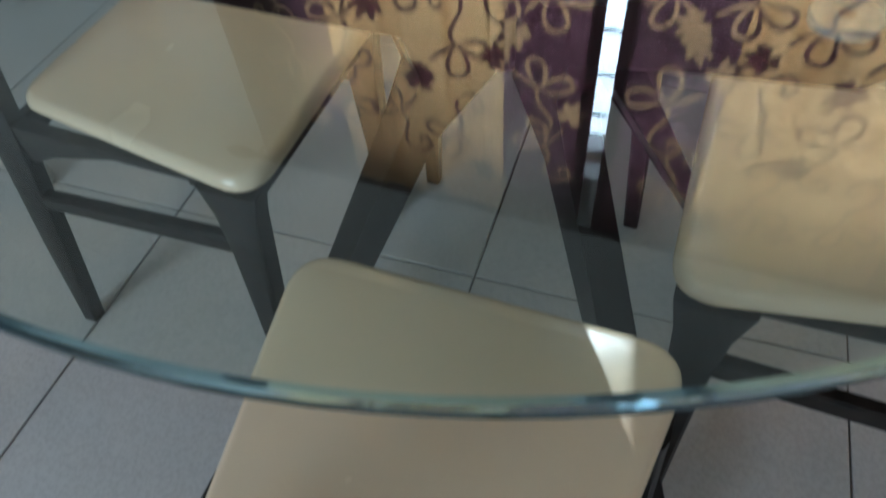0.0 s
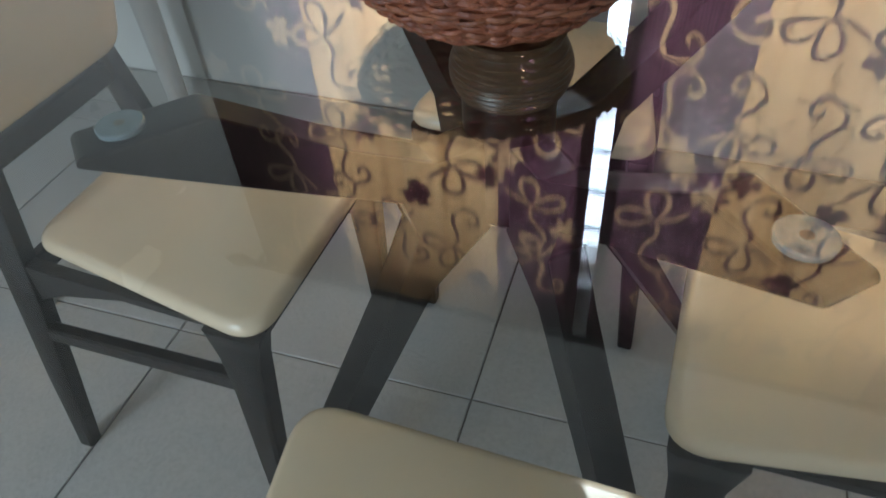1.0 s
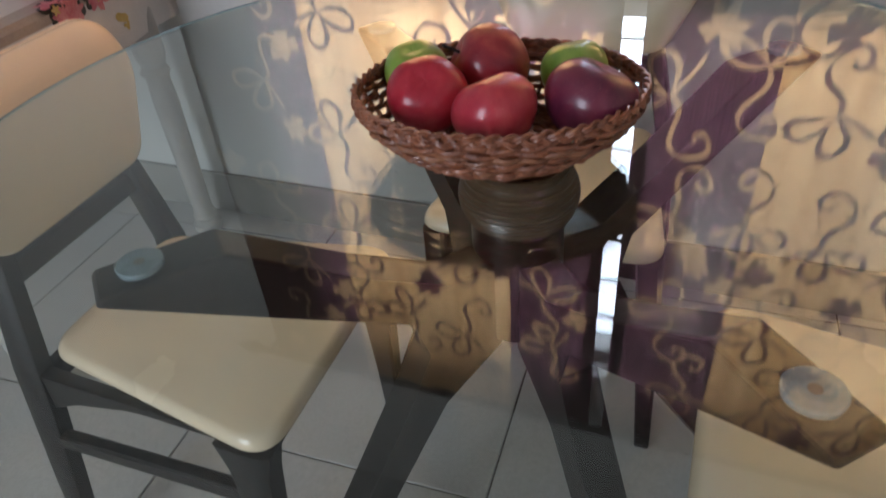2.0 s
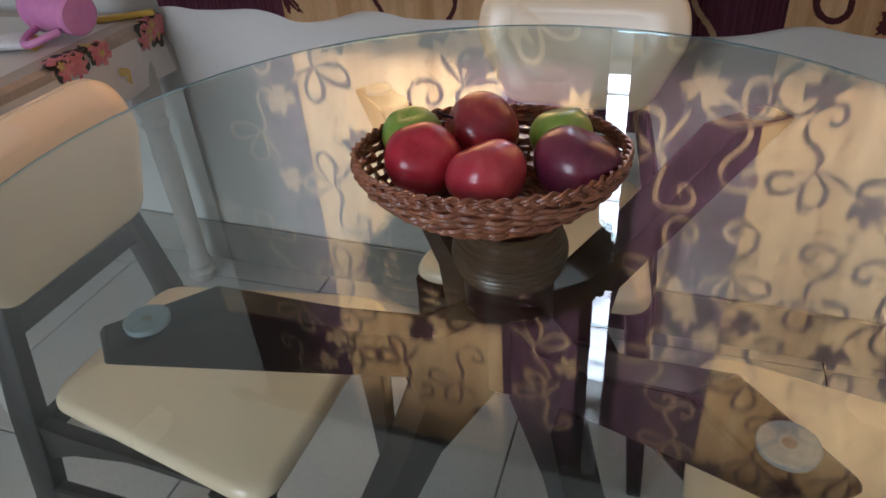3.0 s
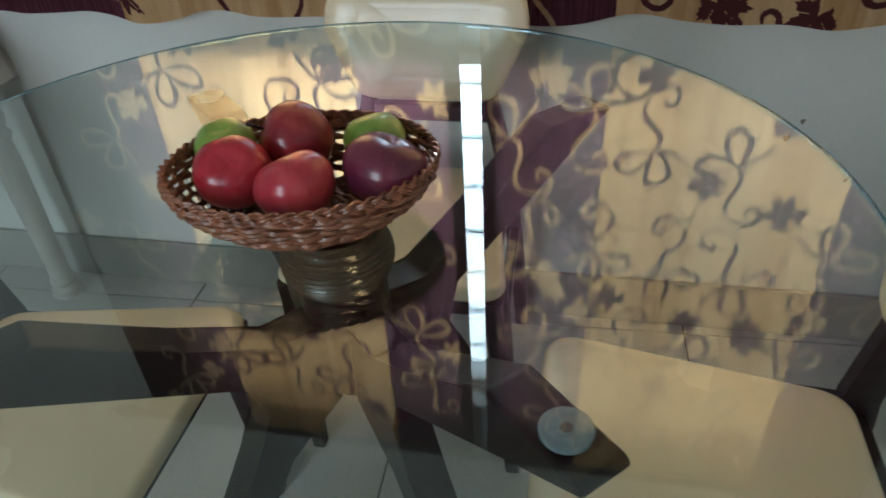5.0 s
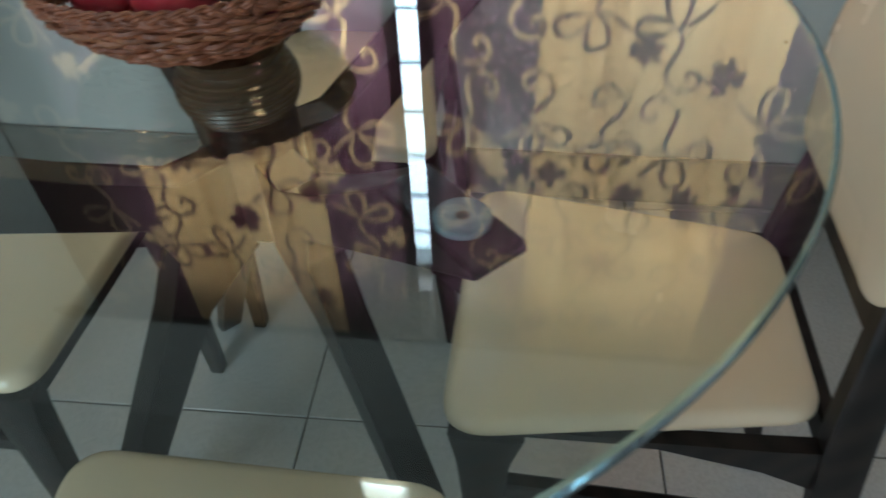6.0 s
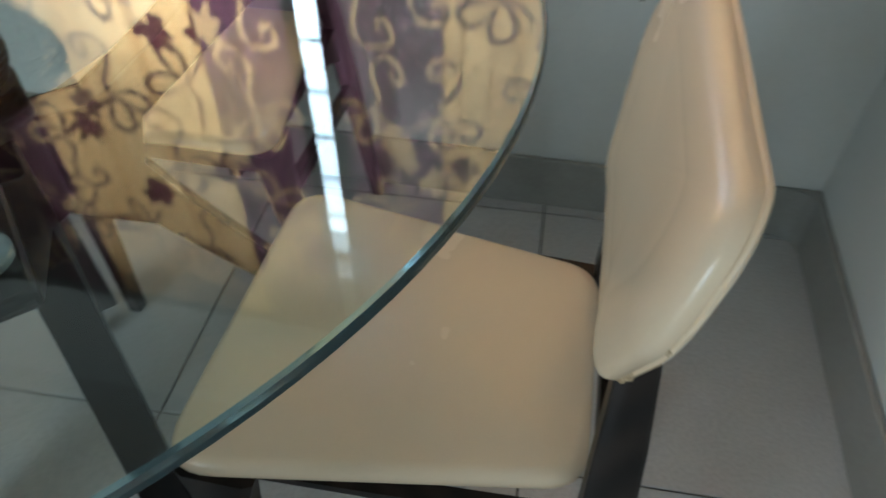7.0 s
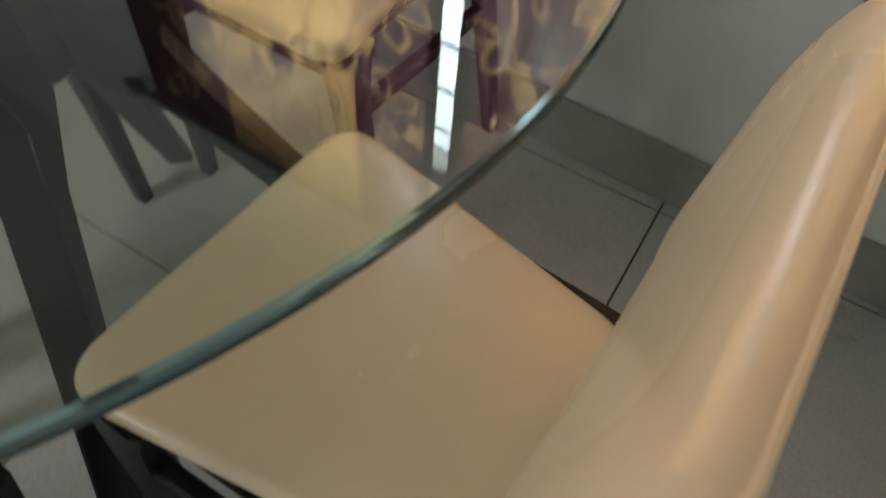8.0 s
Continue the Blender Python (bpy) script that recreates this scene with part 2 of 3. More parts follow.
def square_bar(bm, stations, bevel=0.12):
    """A bar of rounded square section through stations (centre, half width x, half width y), sections level."""
    rings = []
    for (x, y, z), hx, hy in stations:
        c = bevel
        rings.append([(x + sx * hx, y + sy * hy, z) for sx, sy in ((1, 1 - 2 * c), (1 - 2 * c, 1), (-1 + 2 * c, 1), (-1, 1 - 2 * c), (-1, -1 + 2 * c), (-1 + 2 * c, -1), (1 - 2 * c, -1), (1, -1 + 2 * c))])
    return loft(bm, rings)


def beam(bm, a, b, width, height, bevel=0.003):
    """A straight rectangular bar from a to b, width level, height upright."""
    a, b = Vector(a), Vector(b)
    d = (b - a).normalized()
    side = d.cross(Vector((0, 0, 1))).normalized()
    up = side.cross(d)
    rings = []
    w, h, c = width / 2, height / 2, bevel
    for p in (a, b):
        rings.append([p + side * s + up * u for s, u in ((w, h - c), (w - c, h), (-w + c, h), (-w, h - c), (-w, -h + c), (-w + c, -h), (w - c, -h), (w, -h + c))])
    return loft(bm, rings)


def rounded_outline(corners, radii, per=7):
    """Points round a polygon whose corners are rounded."""
    out, n = [], len(corners)
    for i in range(n):
        p, a, b = (Vector((*corners[j], 0)) for j in (i, i - 1, (i + 1) % n))
        r = radii[i]
        da, db = (a - p).normalized(), (b - p).normalized()
        start, end = p + da * r, p + db * r
        for k in range(per + 1):
            t = k / per
            out.append(((1 - t) ** 2 * start + 2 * t * (1 - t) * p + t * t * end).to_2d())
    return out


def shrink(outline, inset):
    """The outline drawn in by inset metres towards its middle."""
    mid = sum(outline, Vector((0, 0))) / len(outline)
    return [mid + (p - mid) * max(0.0, 1 - inset / max((p - mid).length, 1e-6)) for p in outline]


# ---------------------------------------------------------------- floor, walls, ceiling
bm = bmesh.new()
box(bm, (WEST, SOUTH, -0.06), (WALL_X, WALL_Y, -0.004))
floor = setting("floor", bm, GROUT, "pale glazed tile floor with dark narrow joints")

wall_t = 0.16
bm = bmesh.new()
for lo, hi in (((WEST, WALL_Y, 0), (WIN_X0, WALL_Y + wall_t, CEIL)), ((WIN_X1, WALL_Y, 0), (WALL_X + wall_t, WALL_Y + wall_t, CEIL)),
               ((WIN_X0, WALL_Y, 0), (WIN_X1, WALL_Y + wall_t, SILL)), ((WIN_X0, WALL_Y, HEAD), (WIN_X1, WALL_Y + wall_t, CEIL))):
    box(bm, lo, hi)
setting("wall_north", bm, WALL, "off-white painted wall with a curtained window")
bm = bmesh.new()
box(bm, (WALL_X, SOUTH - wall_t, 0), (WALL_X + wall_t, WALL_Y, CEIL))
setting("wall_east", bm, WALL, "off-white painted side wall with small stains")
bm = bmesh.new()
box(bm, (WEST - wall_t, SOUTH - wall_t, 0), (WEST, WALL_Y + wall_t, CEIL))
setting("wall_west", bm, WALL, "off-white painted wall")
# unseen wall; its opening is added to hold the fill lamp
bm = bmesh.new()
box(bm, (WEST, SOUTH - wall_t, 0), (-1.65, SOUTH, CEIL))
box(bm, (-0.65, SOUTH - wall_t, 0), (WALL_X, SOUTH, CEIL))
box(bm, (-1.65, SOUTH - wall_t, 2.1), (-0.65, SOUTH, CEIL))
setting("wall_south", bm, WALL, "unseen off-white painted wall with an added doorway opening")
bm = bmesh.new()
box(bm, (WEST, SOUTH, CEIL), (WALL_X, WALL_Y, CEIL + 0.1))
setting("ceiling", bm, CEILING, "plain white ceiling")
bm = bmesh.new()
box(bm, (-60, -60, -0.3), (60, 60, -0.12))
setting("ground", bm, mottled("outside_paving", (0.30, 0.27, 0.24), (0.42, 0.38, 0.34), 1.5, 0.9, 0.3, 30), "pale paved ground outside")

# skirting tiles along the two walls, with a coved joint in the corner
bm = bmesh.new()
box(bm, (WEST, WALL_Y - 0.012, 0.0), (WALL_X - 0.012, WALL_Y - 0.0005, 0.118), 0.003)
setting("baseboard", bm, SKIRT, "grey-brown tile skirting along the wall")
bm = bmesh.new()
box(bm, (WALL_X - 0.012, SOUTH, 0.0), (WALL_X - 0.0005, WALL_Y - 0.0005, 0.118), 0.003)
setting("baseboard", bm, SKIRT, "grey-brown tile skirting along the wall")
bm = bmesh.new()
inner = [(WALL_X - 0.012, WALL_Y - 0.012)] + [(WALL_X - 0.012 - 0.045 + 0.045 * math.sin(a), WALL_Y - 0.012 - 0.045 + 0.045 * math.cos(a)) for a in (math.pi / 2 * k / 8 for k in range(9))]
loft(bm, [[(x, y, z) for x, y in inner] for z in (0.0005, 0.118)])
setting("trim", bm, SKIRT, "coved grey skirting corner piece")

# ---------------------------------------------------------------- window behind the curtains
window = tagged(new("window_1"), "wide window with pale frame and iron grille", "window", kind="structure")
YF = WALL_Y + 0.06
for x0, x1, z0, z1 in ((WIN_X0, WIN_X1, SILL, SILL + 0.035), (WIN_X0, WIN_X1, HEAD - 0.035, HEAD), (WIN_X0, WIN_X0 + 0.035, SILL + 0.035, HEAD - 0.035),
                       (WIN_X1 - 0.035, WIN_X1, SILL + 0.035, HEAD - 0.035), (-0.46, -0.42, SILL + 0.035, HEAD - 0.035), (-0.16, -0.13, SILL + 0.035, HEAD - 0.035), (0.045, 0.08, SILL + 0.035, HEAD - 0.035), (0.43, 0.46, SILL + 0.035, HEAD - 0.035)):
    bm = bmesh.new()
    box(bm, (x0, YF, z0), (x1, YF + 0.04, z1), 0.003)
    part("window_frame", bm, FRAME, window, smooth=False)
for x0, x1 in ((WIN_X0 + 0.035, -0.46), (-0.42, -0.16), (0.08, 0.43), (0.46, WIN_X1 - 0.035)):
    bm = bmesh.new()
    box(bm, (x0, YF + 0.016, SILL + 0.035), (x1, YF + 0.022, HEAD - 0.035))
    part("pane", bm, PANE, window, smooth=False).visible_shadow = False
for k in range(7):
    z = SILL + 0.10 + 0.125 * k
    bm = bmesh.new()
    tube(bm, [(WIN_X0, YF + 0.07, z), (WIN_X1, YF + 0.07, z)], 0.0045, 6)
    part("grille_bar", bm, IRON, window)
bm = bmesh.new()
box(bm, (WIN_X0 - 0.03, WALL_Y - 0.028, SILL - 0.025), (WIN_X1 + 0.03, WALL_Y - 0.001, SILL - 0.001), 0.004)
part("window_sill", bm, FRAME, window, smooth=False)

# ---------------------------------------------------------------- curtains
CURT_Y, HEM, ROD_Z = 0.69, 0.688, 1.98


def fold(x, z, seed):
    """How far the cloth stands towards the room at a place."""
    deep = 0.55 + 0.45 * (ROD_Z - z) / (ROD_Z - HEM)
    return deep * (0.0060 * math.sin(2 * math.pi * x / 0.118 + seed + 0.5 * math.sin(2.1 * z + seed)) + 0.004 * math.sin(2 * math.pi * x / 0.27 + 1.7 * z + 2 * seed))


def hem_at(x, seed):
    return HEM + 0.008 * math.sin(2 * math.pi * x / 0.43 + seed) + 0.006 * math.sin(2 * math.pi * x / 0.23 + 2 * seed) + 0.002 * math.sin(2 * math.pi * x / 0.118 + seed)


CELL = 0.0017

# the printed sprigs of each curtain, by its seed: where the loops cross, and which way the sprig is turned over
SPRIGS = {
    0.7: [(-0.573, 0.924, -1, 1), (-0.578, 1.195, 1, -1), (-0.587, 1.450, 1, -1), (-0.597, 1.693, -1, 1), (-0.316, 1.737, 1, 1), (-0.463, 1.698, 1, -1), (-0.107, 1.555, -1, -1), (-0.093, 1.720, 1, -1),
          (-0.302, 1.477, -1, 1), (-0.368, 1.059, 1, 1), (-0.416, 1.319, -1, 1), (-0.245, 1.272, 1, -1), (-0.093, 1.319, -1, 1), (-0.102, 1.059, 1, -1), (-0.255, 0.934, -1, -1), (-0.749, 1.079, 1, 1),
          (-0.786, 1.366, -1, -1), (-0.749, 1.586, 1, 1), (-0.711, 0.804, 1, -1), (-0.425, 0.764, -1, 1), (-0.122, 0.804, -1, 1), (-0.273, 0.744, 1, 1), (-0.777, 1.815, -1, 1)],
    2.9: [(0.371, 1.043, 1, 1), (0.516, 1.073, 1, -1), (0.420, 1.319, -1, 1), (0.555, 1.338, -1, 1), (0.719, 1.262, -1, -1), (0.106, 1.030, 1, -1), (0.254, 0.960, 1, -1), (0.282, 1.281, -1, 1),
          (0.838, 1.347, -1, 1), (0.809, 1.049, 1, 1), (0.135, 1.291, 1, 1), (0.145, 0.774, -1, 1), (0.325, 0.784, 1, -1), (0.486, 0.804, 1, 1), (0.657, 0.804, -1, -1), (0.828, 0.784, 1, -1),
          (0.353, 1.559, 1, 1), (0.505, 1.568, 1, -1), (0.695, 1.532, -1, -1), (0.164, 1.541, 1, -1), (0.410, 1.798, -1, 1), (0.600, 1.789, -1, 1), (0.221, 1.781, 1, 1)],
}


def vines(x0, x1, seed):
    """Which cells of the cloth the printed vines cover: looping stems, curled tendrils and lobed leaves."""
    nx, nz = int((x1 - x0) / CELL), int((ROD_Z - HEM) / CELL)
    us, vs = x0 + (np.arange(nx) + 0.5) * CELL, HEM + (np.arange(nz) + 0.5) * CELL
    mask = np.zeros((nz, nx), bool)

    def window(u, v, r):
        i0, i1 = max(0, int((u - r - x0) / CELL)), min(nx, int((u + r - x0) / CELL) + 2)
        j0, j1 = max(0, int((v - r - HEM) / CELL)), min(nz, int((v + r - HEM) / CELL) + 2)
        return slice(j0, max(j0, j1)), slice(i0, max(i0, i1))

    def stroke(pts, width):
        n = len(pts)
        for k, (u, v) in enumerate(pts):
            r = width / 2 * min(1.0, 0.35 + 5 * min(k, n - 1 - k) / n)
            w = window(u, v, r)
            mask[w] |= (us[None, w[1]] - u) ** 2 + (vs[w[0], None] - v) ** 2 < r * r

    def leaf(u, v, size, turn):
        w = window(u, v, size)
        du, dv = us[None, w[1]] - u, vs[w[0], None] - v
        along, across = du * np.cos(turn) + dv * np.sin(turn), 1.35 * (dv * np.cos(turn) - du * np.sin(turn))
        r, a = np.hypot(along, across), np.arctan2(across, along)
        lobe = np.zeros_like(a)
        for at, reach in ((0.0, 1.0), (0.74, 0.86), (-0.74, 0.86), (1.55, 0.58), (-1.55, 0.58)):
            lobe = np.maximum(lobe, reach * np.clip(1 - np.abs(a - at) / 0.47, 0, 1))
        edge = size * (0.42 + 0.58 * lobe) * (1 + 0.05 * np.sin(36 * a))
        vein = np.abs(np.sin(2.5 * a)) * r < 0.0014
        mask[w] |= (r < edge) & (np.abs(a) < 2.55) & ~(vein & (r > 0.25 * size) & (r < 0.8 * size))

    def sprig(u, v, mirror, flip, size=1.0, turn=0.0):
        """One printed sprig round its crossing: two teardrop loops, a hooked tendril and a lobed leaf on a stalk."""
        def place(p, q):
            p, q = p * math.cos(turn) - q * math.sin(turn), p * math.sin(turn) + q * math.cos(turn)
            return u + mirror * size * p, v + flip * size * q

        def bow(p0, p1, p2, p3, n=70):
            return [place(*((1 - t) ** 3 * np.array(p0) + 3 * t * (1 - t) ** 2 * np.array(p1) + 3 * t * t * (1 - t) * np.array(p2) + t ** 3 * np.array(p3))) for t in (k / n for k in range(n + 1))]

        stroke(bow((0, 0), (-0.092, 0.085), (-0.108, -0.062), (0, 0)), 0.0100)
        stroke(bow((0, 0), (-0.080, 0.108), (0.075, 0.104), (0, 0)), 0.0100)
        stroke(bow((0, 0), (0.040, -0.040), (-0.034, -0.072), (-0.004, -0.116)), 0.0092)
        stroke(bow((-0.004, -0.116), (0.012, -0.140), (0.056, -0.132), (0.052, -0.100)) + bow((0.052, -0.100), (0.048, -0.076), (0.020, -0.082), (0.030, -0.104)), 0.0092)
        stroke(bow((0, 0), (0.018, 0.010), (0.040, 0.020), (0.062, 0.050)), 0.0088)
        tip, base = place(0.082, 0.080), place(0.058, 0.044)
        leaf(*tip, 0.064 * size, math.atan2(tip[1] - base[1], tip[0] - base[0]))

    for x, z, mirror, flip in SPRIGS[seed]:
        sprig(x, z, mirror, flip, 1.0 + 0.08 * math.sin(40 * x + 9 * z), 0.25 * math.sin(31 * x + 17 * z))
    return mask


def curtain(label, x0, x1, seed, plain, printed):
    ob = thing("curtain", label, "curtain", group="pair of curtains at the window")
    mask = vines(x0, x1, seed)
    nz, nx = mask.shape
    verts = []
    for j in range(nz + 1):
        for i in range(nx + 1):
            x = x0 + (x1 - x0) * i / nx
            hem = hem_at(x, seed)
            z = hem + (ROD_Z - hem) * j / nz
            verts.append((x, CURT_Y - fold(x, z, seed), z))
    faces = [(j * (nx + 1) + i, j * (nx + 1) + i + 1, (j + 1) * (nx + 1) + i + 1, (j + 1) * (nx + 1) + i) for j in range(nz) for i in range(nx)]
    me = bpy.data.meshes.new("cloth")
    me.from_pydata(verts, [], faces)
    me.materials.append(plain)
    me.materials.append(printed)
    me.polygons.foreach_set("material_index", mask.ravel().astype(np.int32))
    me.polygons.foreach_set("use_smooth", [True] * len(me.polygons))
    sheet = new("cloth", me)
    sheet.parent = ob
    tagged(sheet, "striped cloth printed with scrolling vines")
    # the turned-in hem down both upright edges, behind the sheet
    for e0, e1 in ((x0 + 0.002, x0 + 0.028), (x1 - 0.028, x1 - 0.002)):
        bm = bmesh.new()
        loft(bm, [[(x, CURT_Y - fold(x, z, seed) + 0.004, z) for x in (e0, (e0 + e1) / 2, e1)] for z in (HEM + 0.02 + (ROD_Z - HEM - 0.02) * i / 40 for i in range(41))], cap=False, closed=False)
        part("side_hem", bm, plain, ob)
    for k in range(int((x1 - x0) / 0.118)):
        bm = bmesh.new()
        x = x0 + 0.05 + 0.118 * k
        loop = [(x, CURT_Y + 0.016 * math.cos(a), ROD_Z + 0.012 + 0.016 * math.sin(a)) for a in (2 * math.pi * i / 14 for i in range(15))]
        tube(bm, loop, 0.0022, 6, cap=False)
        part("curtain_ring", bm, IRON, ob)
    return ob


curtain("cream and purple striped curtain with scrolling vines, hanging by the window", -0.925, 0.016, 0.7, *CLOTHS[0])
curtain("striped cream and purple vine-patterned curtain drawn beside the wall corner", 0.052, 0.975, 2.9, *CLOTHS[1])
rod = thing("curtain_rod", "dark metal curtain rod with pointed ends above the window", "curtain rod")
bm = bmesh.new()
tube(bm, [(-1.0, CURT_Y, ROD_Z + 0.015), (0.99, CURT_Y, ROD_Z + 0.015)], 0.011, 12)
part("pole", bm, IRON, rod)
bm = bmesh.new()
tube(bm, [(-1.0, CURT_Y, ROD_Z + 0.015), (-1.02, CURT_Y, ROD_Z + 0.015), (-1.05, CURT_Y, ROD_Z + 0.015), (-1.09, CURT_Y, ROD_Z + 0.015)], [0.012, 0.022, 0.018, 0.002], 12)
part("finial", bm, IRON, rod)
for x in (-0.97, 0.985):
    bm = bmesh.new()
    beam(bm, (x, WALL_Y, ROD_Z + 0.015), (x, CURT_Y, ROD_Z + 0.015), 0.012, 0.012)
    part("bracket", bm, IRON, rod)

# ---------------------------------------------------------------- dining chairs
SEAT_D, SEAT_Z = 0.345, 0.456


def cushion(bm, outline, z0, z1, edge, dome):
    """A padded slab with rolled edges and a crowned top."""
    rings = [[(p.x, p.y, z0) for p in shrink(outline, edge)], [(p.x, p.y, z0 + edge * 0.45) for p in shrink(outline, edge * 0.15)]]
    for k in range(6):
        a = math.pi / 2 * k / 5
        rings.append([(p.x, p.y, z1 - edge + edge * math.sin(a) - dome) for p in shrink(outline, edge * (1 - math.cos(a)))])
    mid = sum(outline, Vector((0, 0))) / len(outline)
    inner = shrink(outline, edge)
    for t in (0.85, 0.65, 0.4, 0.15):
        rings.append([(*(mid + (p - mid) * t), z1 - dome * t * t) for p in inner])
    return loft(bm, rings)


def bent(y, v):
    """The backrest's surface: x for a place y across and v up it."""
    return -0.344 - 0.049 * v + 0.776 * y * y


def dining_chair():
    ob = thing("dining_chair", "dark wood dining chair with cream leatherette seat and back", "chair", group="chairs round the table")
    bm = bmesh.new()
    outline = rounded_outline([(0.002, 0.179), (-SEAT_D - 0.004, 0.120), (-SEAT_D - 0.004, -0.120), (0.002, -0.179)], [0.05, 0.036, 0.036, 0.05], 8)
    cushion(bm, outline, 0.424, SEAT_Z, 0.016, 0.005)
    part("seat", bm, LEATHER, ob, "cream leatherette seat cushion")
    # backrest: a curved pad, narrower below, with a piped seam round its back edge
    bm = bmesh.new()
    shape = rounded_outline([(0.116, 0.0), (0.173, 0.118), (0.158, 0.187), (-0.158, 0.187), (-0.173, 0.118), (-0.116, 0.0)], [0.03, 0.032, 0.034, 0.034, 0.032, 0.03], 8)
    rings = []
    mid = sum(shape, Vector((0, 0))) / len(shape)
    inner = shrink(shape, 0.044)
    outer = [([mid + (p - mid) * t for p in inner], d) for t, d in ((0.3, -0.0125), (1.0, -0.0125))]
    outer += [(shrink(shape, i), d) for i, d in ((0.012, -0.0120), (0.003, -0.0108), (0.0, -0.0072), (0.0, -0.001), (0.002, 0.0030), (0.007, 0.0072), (0.014, 0.0108), (0.023, 0.0138), (0.033, 0.0160))]
    # the front swells, with a faint stitched crease that frames its middle
    outer += [([mid + (p - mid) * t for p in inner], d) for t, d in ((1.0, 0.0176), (0.93, 0.0183), (0.90, 0.01838), (0.88, 0.01848), (0.85, 0.0189), (0.76, 0.0198), (0.6, 0.0206), (0.4, 0.0212), (0.1, 0.0216))]
    for pts, depth in outer:
        rings.append([(bent(p.x, p.y / 0.213) + depth, p.x, 0.579 + p.y) for p in pts])
    loft(bm, rings)
    pad = part("backrest", bm, LEATHER, ob, "padded curved backrest with a worn lower edge")
    bm = bmesh.new()
    tube(bm, [(bent(p.x, p.y / 0.213) - 0.0105, p.x, 0.579 + p.y) for p in shrink(shape, 0.0015) + [shrink(shape, 0.0015)[0]]], 0.0022, 6, cap=False)
    part("seam", bm, LEATHER, pad)
    rng = random.Random(5)
    for s in (1, -1):
        bm = bmesh.new()
        run = [s * (0.126 + 0.038 * k / 30) for k in range(31)]
        tube(bm, [(bent(y, (abs(y) - 0.1157) * 2.236 / 0.213) - 0.0100, y, 0.579 + (abs(y) - 0.1157) * 2.236 + rng.uniform(-0.002, 0.002)) for y in run], [rng.uniform(0.0008, 0.0034) for y in run], 6)
        part("worn_edge", bm, WORN, pad, "cracked brown seam edge")
    for s in (1, -1):
        bm = bmesh.new()
        square_bar(bm, [((-0.052, s * 0.184, 0.0), 0.012, 0.012), ((-0.045, s * 0.172, 0.2), 0.016, 0.015), ((-0.040, s * 0.162, 0.33), 0.021, 0.017), ((-0.040, s * 0.158, 0.385), 0.026, 0.017), ((-0.042, s * 0.155, 0.4245), 0.036, 0.017)])
        part("front_leg", bm, DARKWOOD, ob)
        bm = bmesh.new()
        square_bar(bm, [((-0.448, s * 0.160, 0.0), 0.013, 0.012), ((-0.405, s * 0.152, 0.2), 0.018, 0.014), ((-0.374, s * 0.142, 0.36), 0.021, 0.014), ((-0.364, s * 0.136, 0.43), 0.021, 0.014),
                        ((-0.362, s * 0.118, 0.52), 0.018, 0.013), ((-0.359, s * 0.102, 0.60), 0.014, 0.012), ((-0.358, s * 0.096, 0.635), 0.009, 0.010)])
        part("back_leg", bm, DARKWOOD, ob)
        bm = bmesh.new()
        beam(bm, (-0.048, s * 0.164, 0.335), (-0.384, s * 0.148, 0.295), 0.018, 0.026)
        part("stretcher", bm, DARKWOOD, ob)
        bm = bmesh.new()
        loft(bm, [[(x, y + w, z0), (x, y + w, z1), (x, y - w, z1), (x, y - w, z0)] for x, y, w, z0, z1 in ((-0.06, s * 0.150, 0.008, 0.416, 0.4245), (-0.20, s * 0.144, 0.008, 0.414, 0.4245), (-0.30, s * 0.140, 0.009, 0.388, 0.4245), (-0.352, s * 0.137, 0.009, 0.362, 0.4245))])
        part("side_rail", bm, DARKWOOD, ob)
    for x, h, w in ((-0.040, 0.392, 0.30), (-0.368, 0.394, 0.26), (-0.362, 0.548, 0.215)):
        bm = bmesh.new()
        beam(bm, (x, -w / 2, h), (x, w / 2, h), 0.018, 0.032)
        part("cross_rail", bm, DARKWOOD, ob)
    return ob


def turned(x, y, deg):
    return pose(x, y, 0, 0, 0, deg)


chair = dining_chair()
chair.matrix_basis = turned(-0.197, 0.006, 0.6)
copy_thing(chair, turned(0.211, 0.0125, 179.6))
copy_thing(chair, turned(0.062, -0.216, 90))
copy_thing(chair, turned(-0.025, 0.248, -90))

# ---------------------------------------------------------------- glass table
table = thing("dining_table", "round clear glass dining table on four bent dark wood legs", "table")
bm = bmesh.new()
prof = [(0.02, TOP - 0.010), (RADIUS - 0.004, TOP - 0.010), (RADIUS - 0.0015, TOP - 0.0092), (RADIUS, TOP - 0.007), (RADIUS, TOP - 0.003), (RADIUS - 0.0015, TOP - 0.0008), (RADIUS - 0.004, TOP), (0.02, TOP)]
lathe(bm, prof, 160)
for f in bm.faces:
    f.material_index = 1 if f.calc_center_median().to_2d().length > RADIUS - 0.0045 and abs(f.normal.z) < 0.99 else 0
part("glass_top", bm, [GLASS, GLASS_EDGE], table, "clear glass disc with polished green edge", smooth=False, m=Matrix.Translation((*CENTRE, 0))).visible_shadow = False
PAD = mottled("frosted_pad", (0.24, 0.31, 0.35), (0.38, 0.46, 0.51), 120, 0.22, 0.3, 400, coat=0.4)
PAD.node_tree.nodes["Principled BSDF"].inputs["Transmission Weight"].default_value = 0.45   # cloudy, half see-through
ARMS = (-45.0, 47.8, 136.0, 227.8)
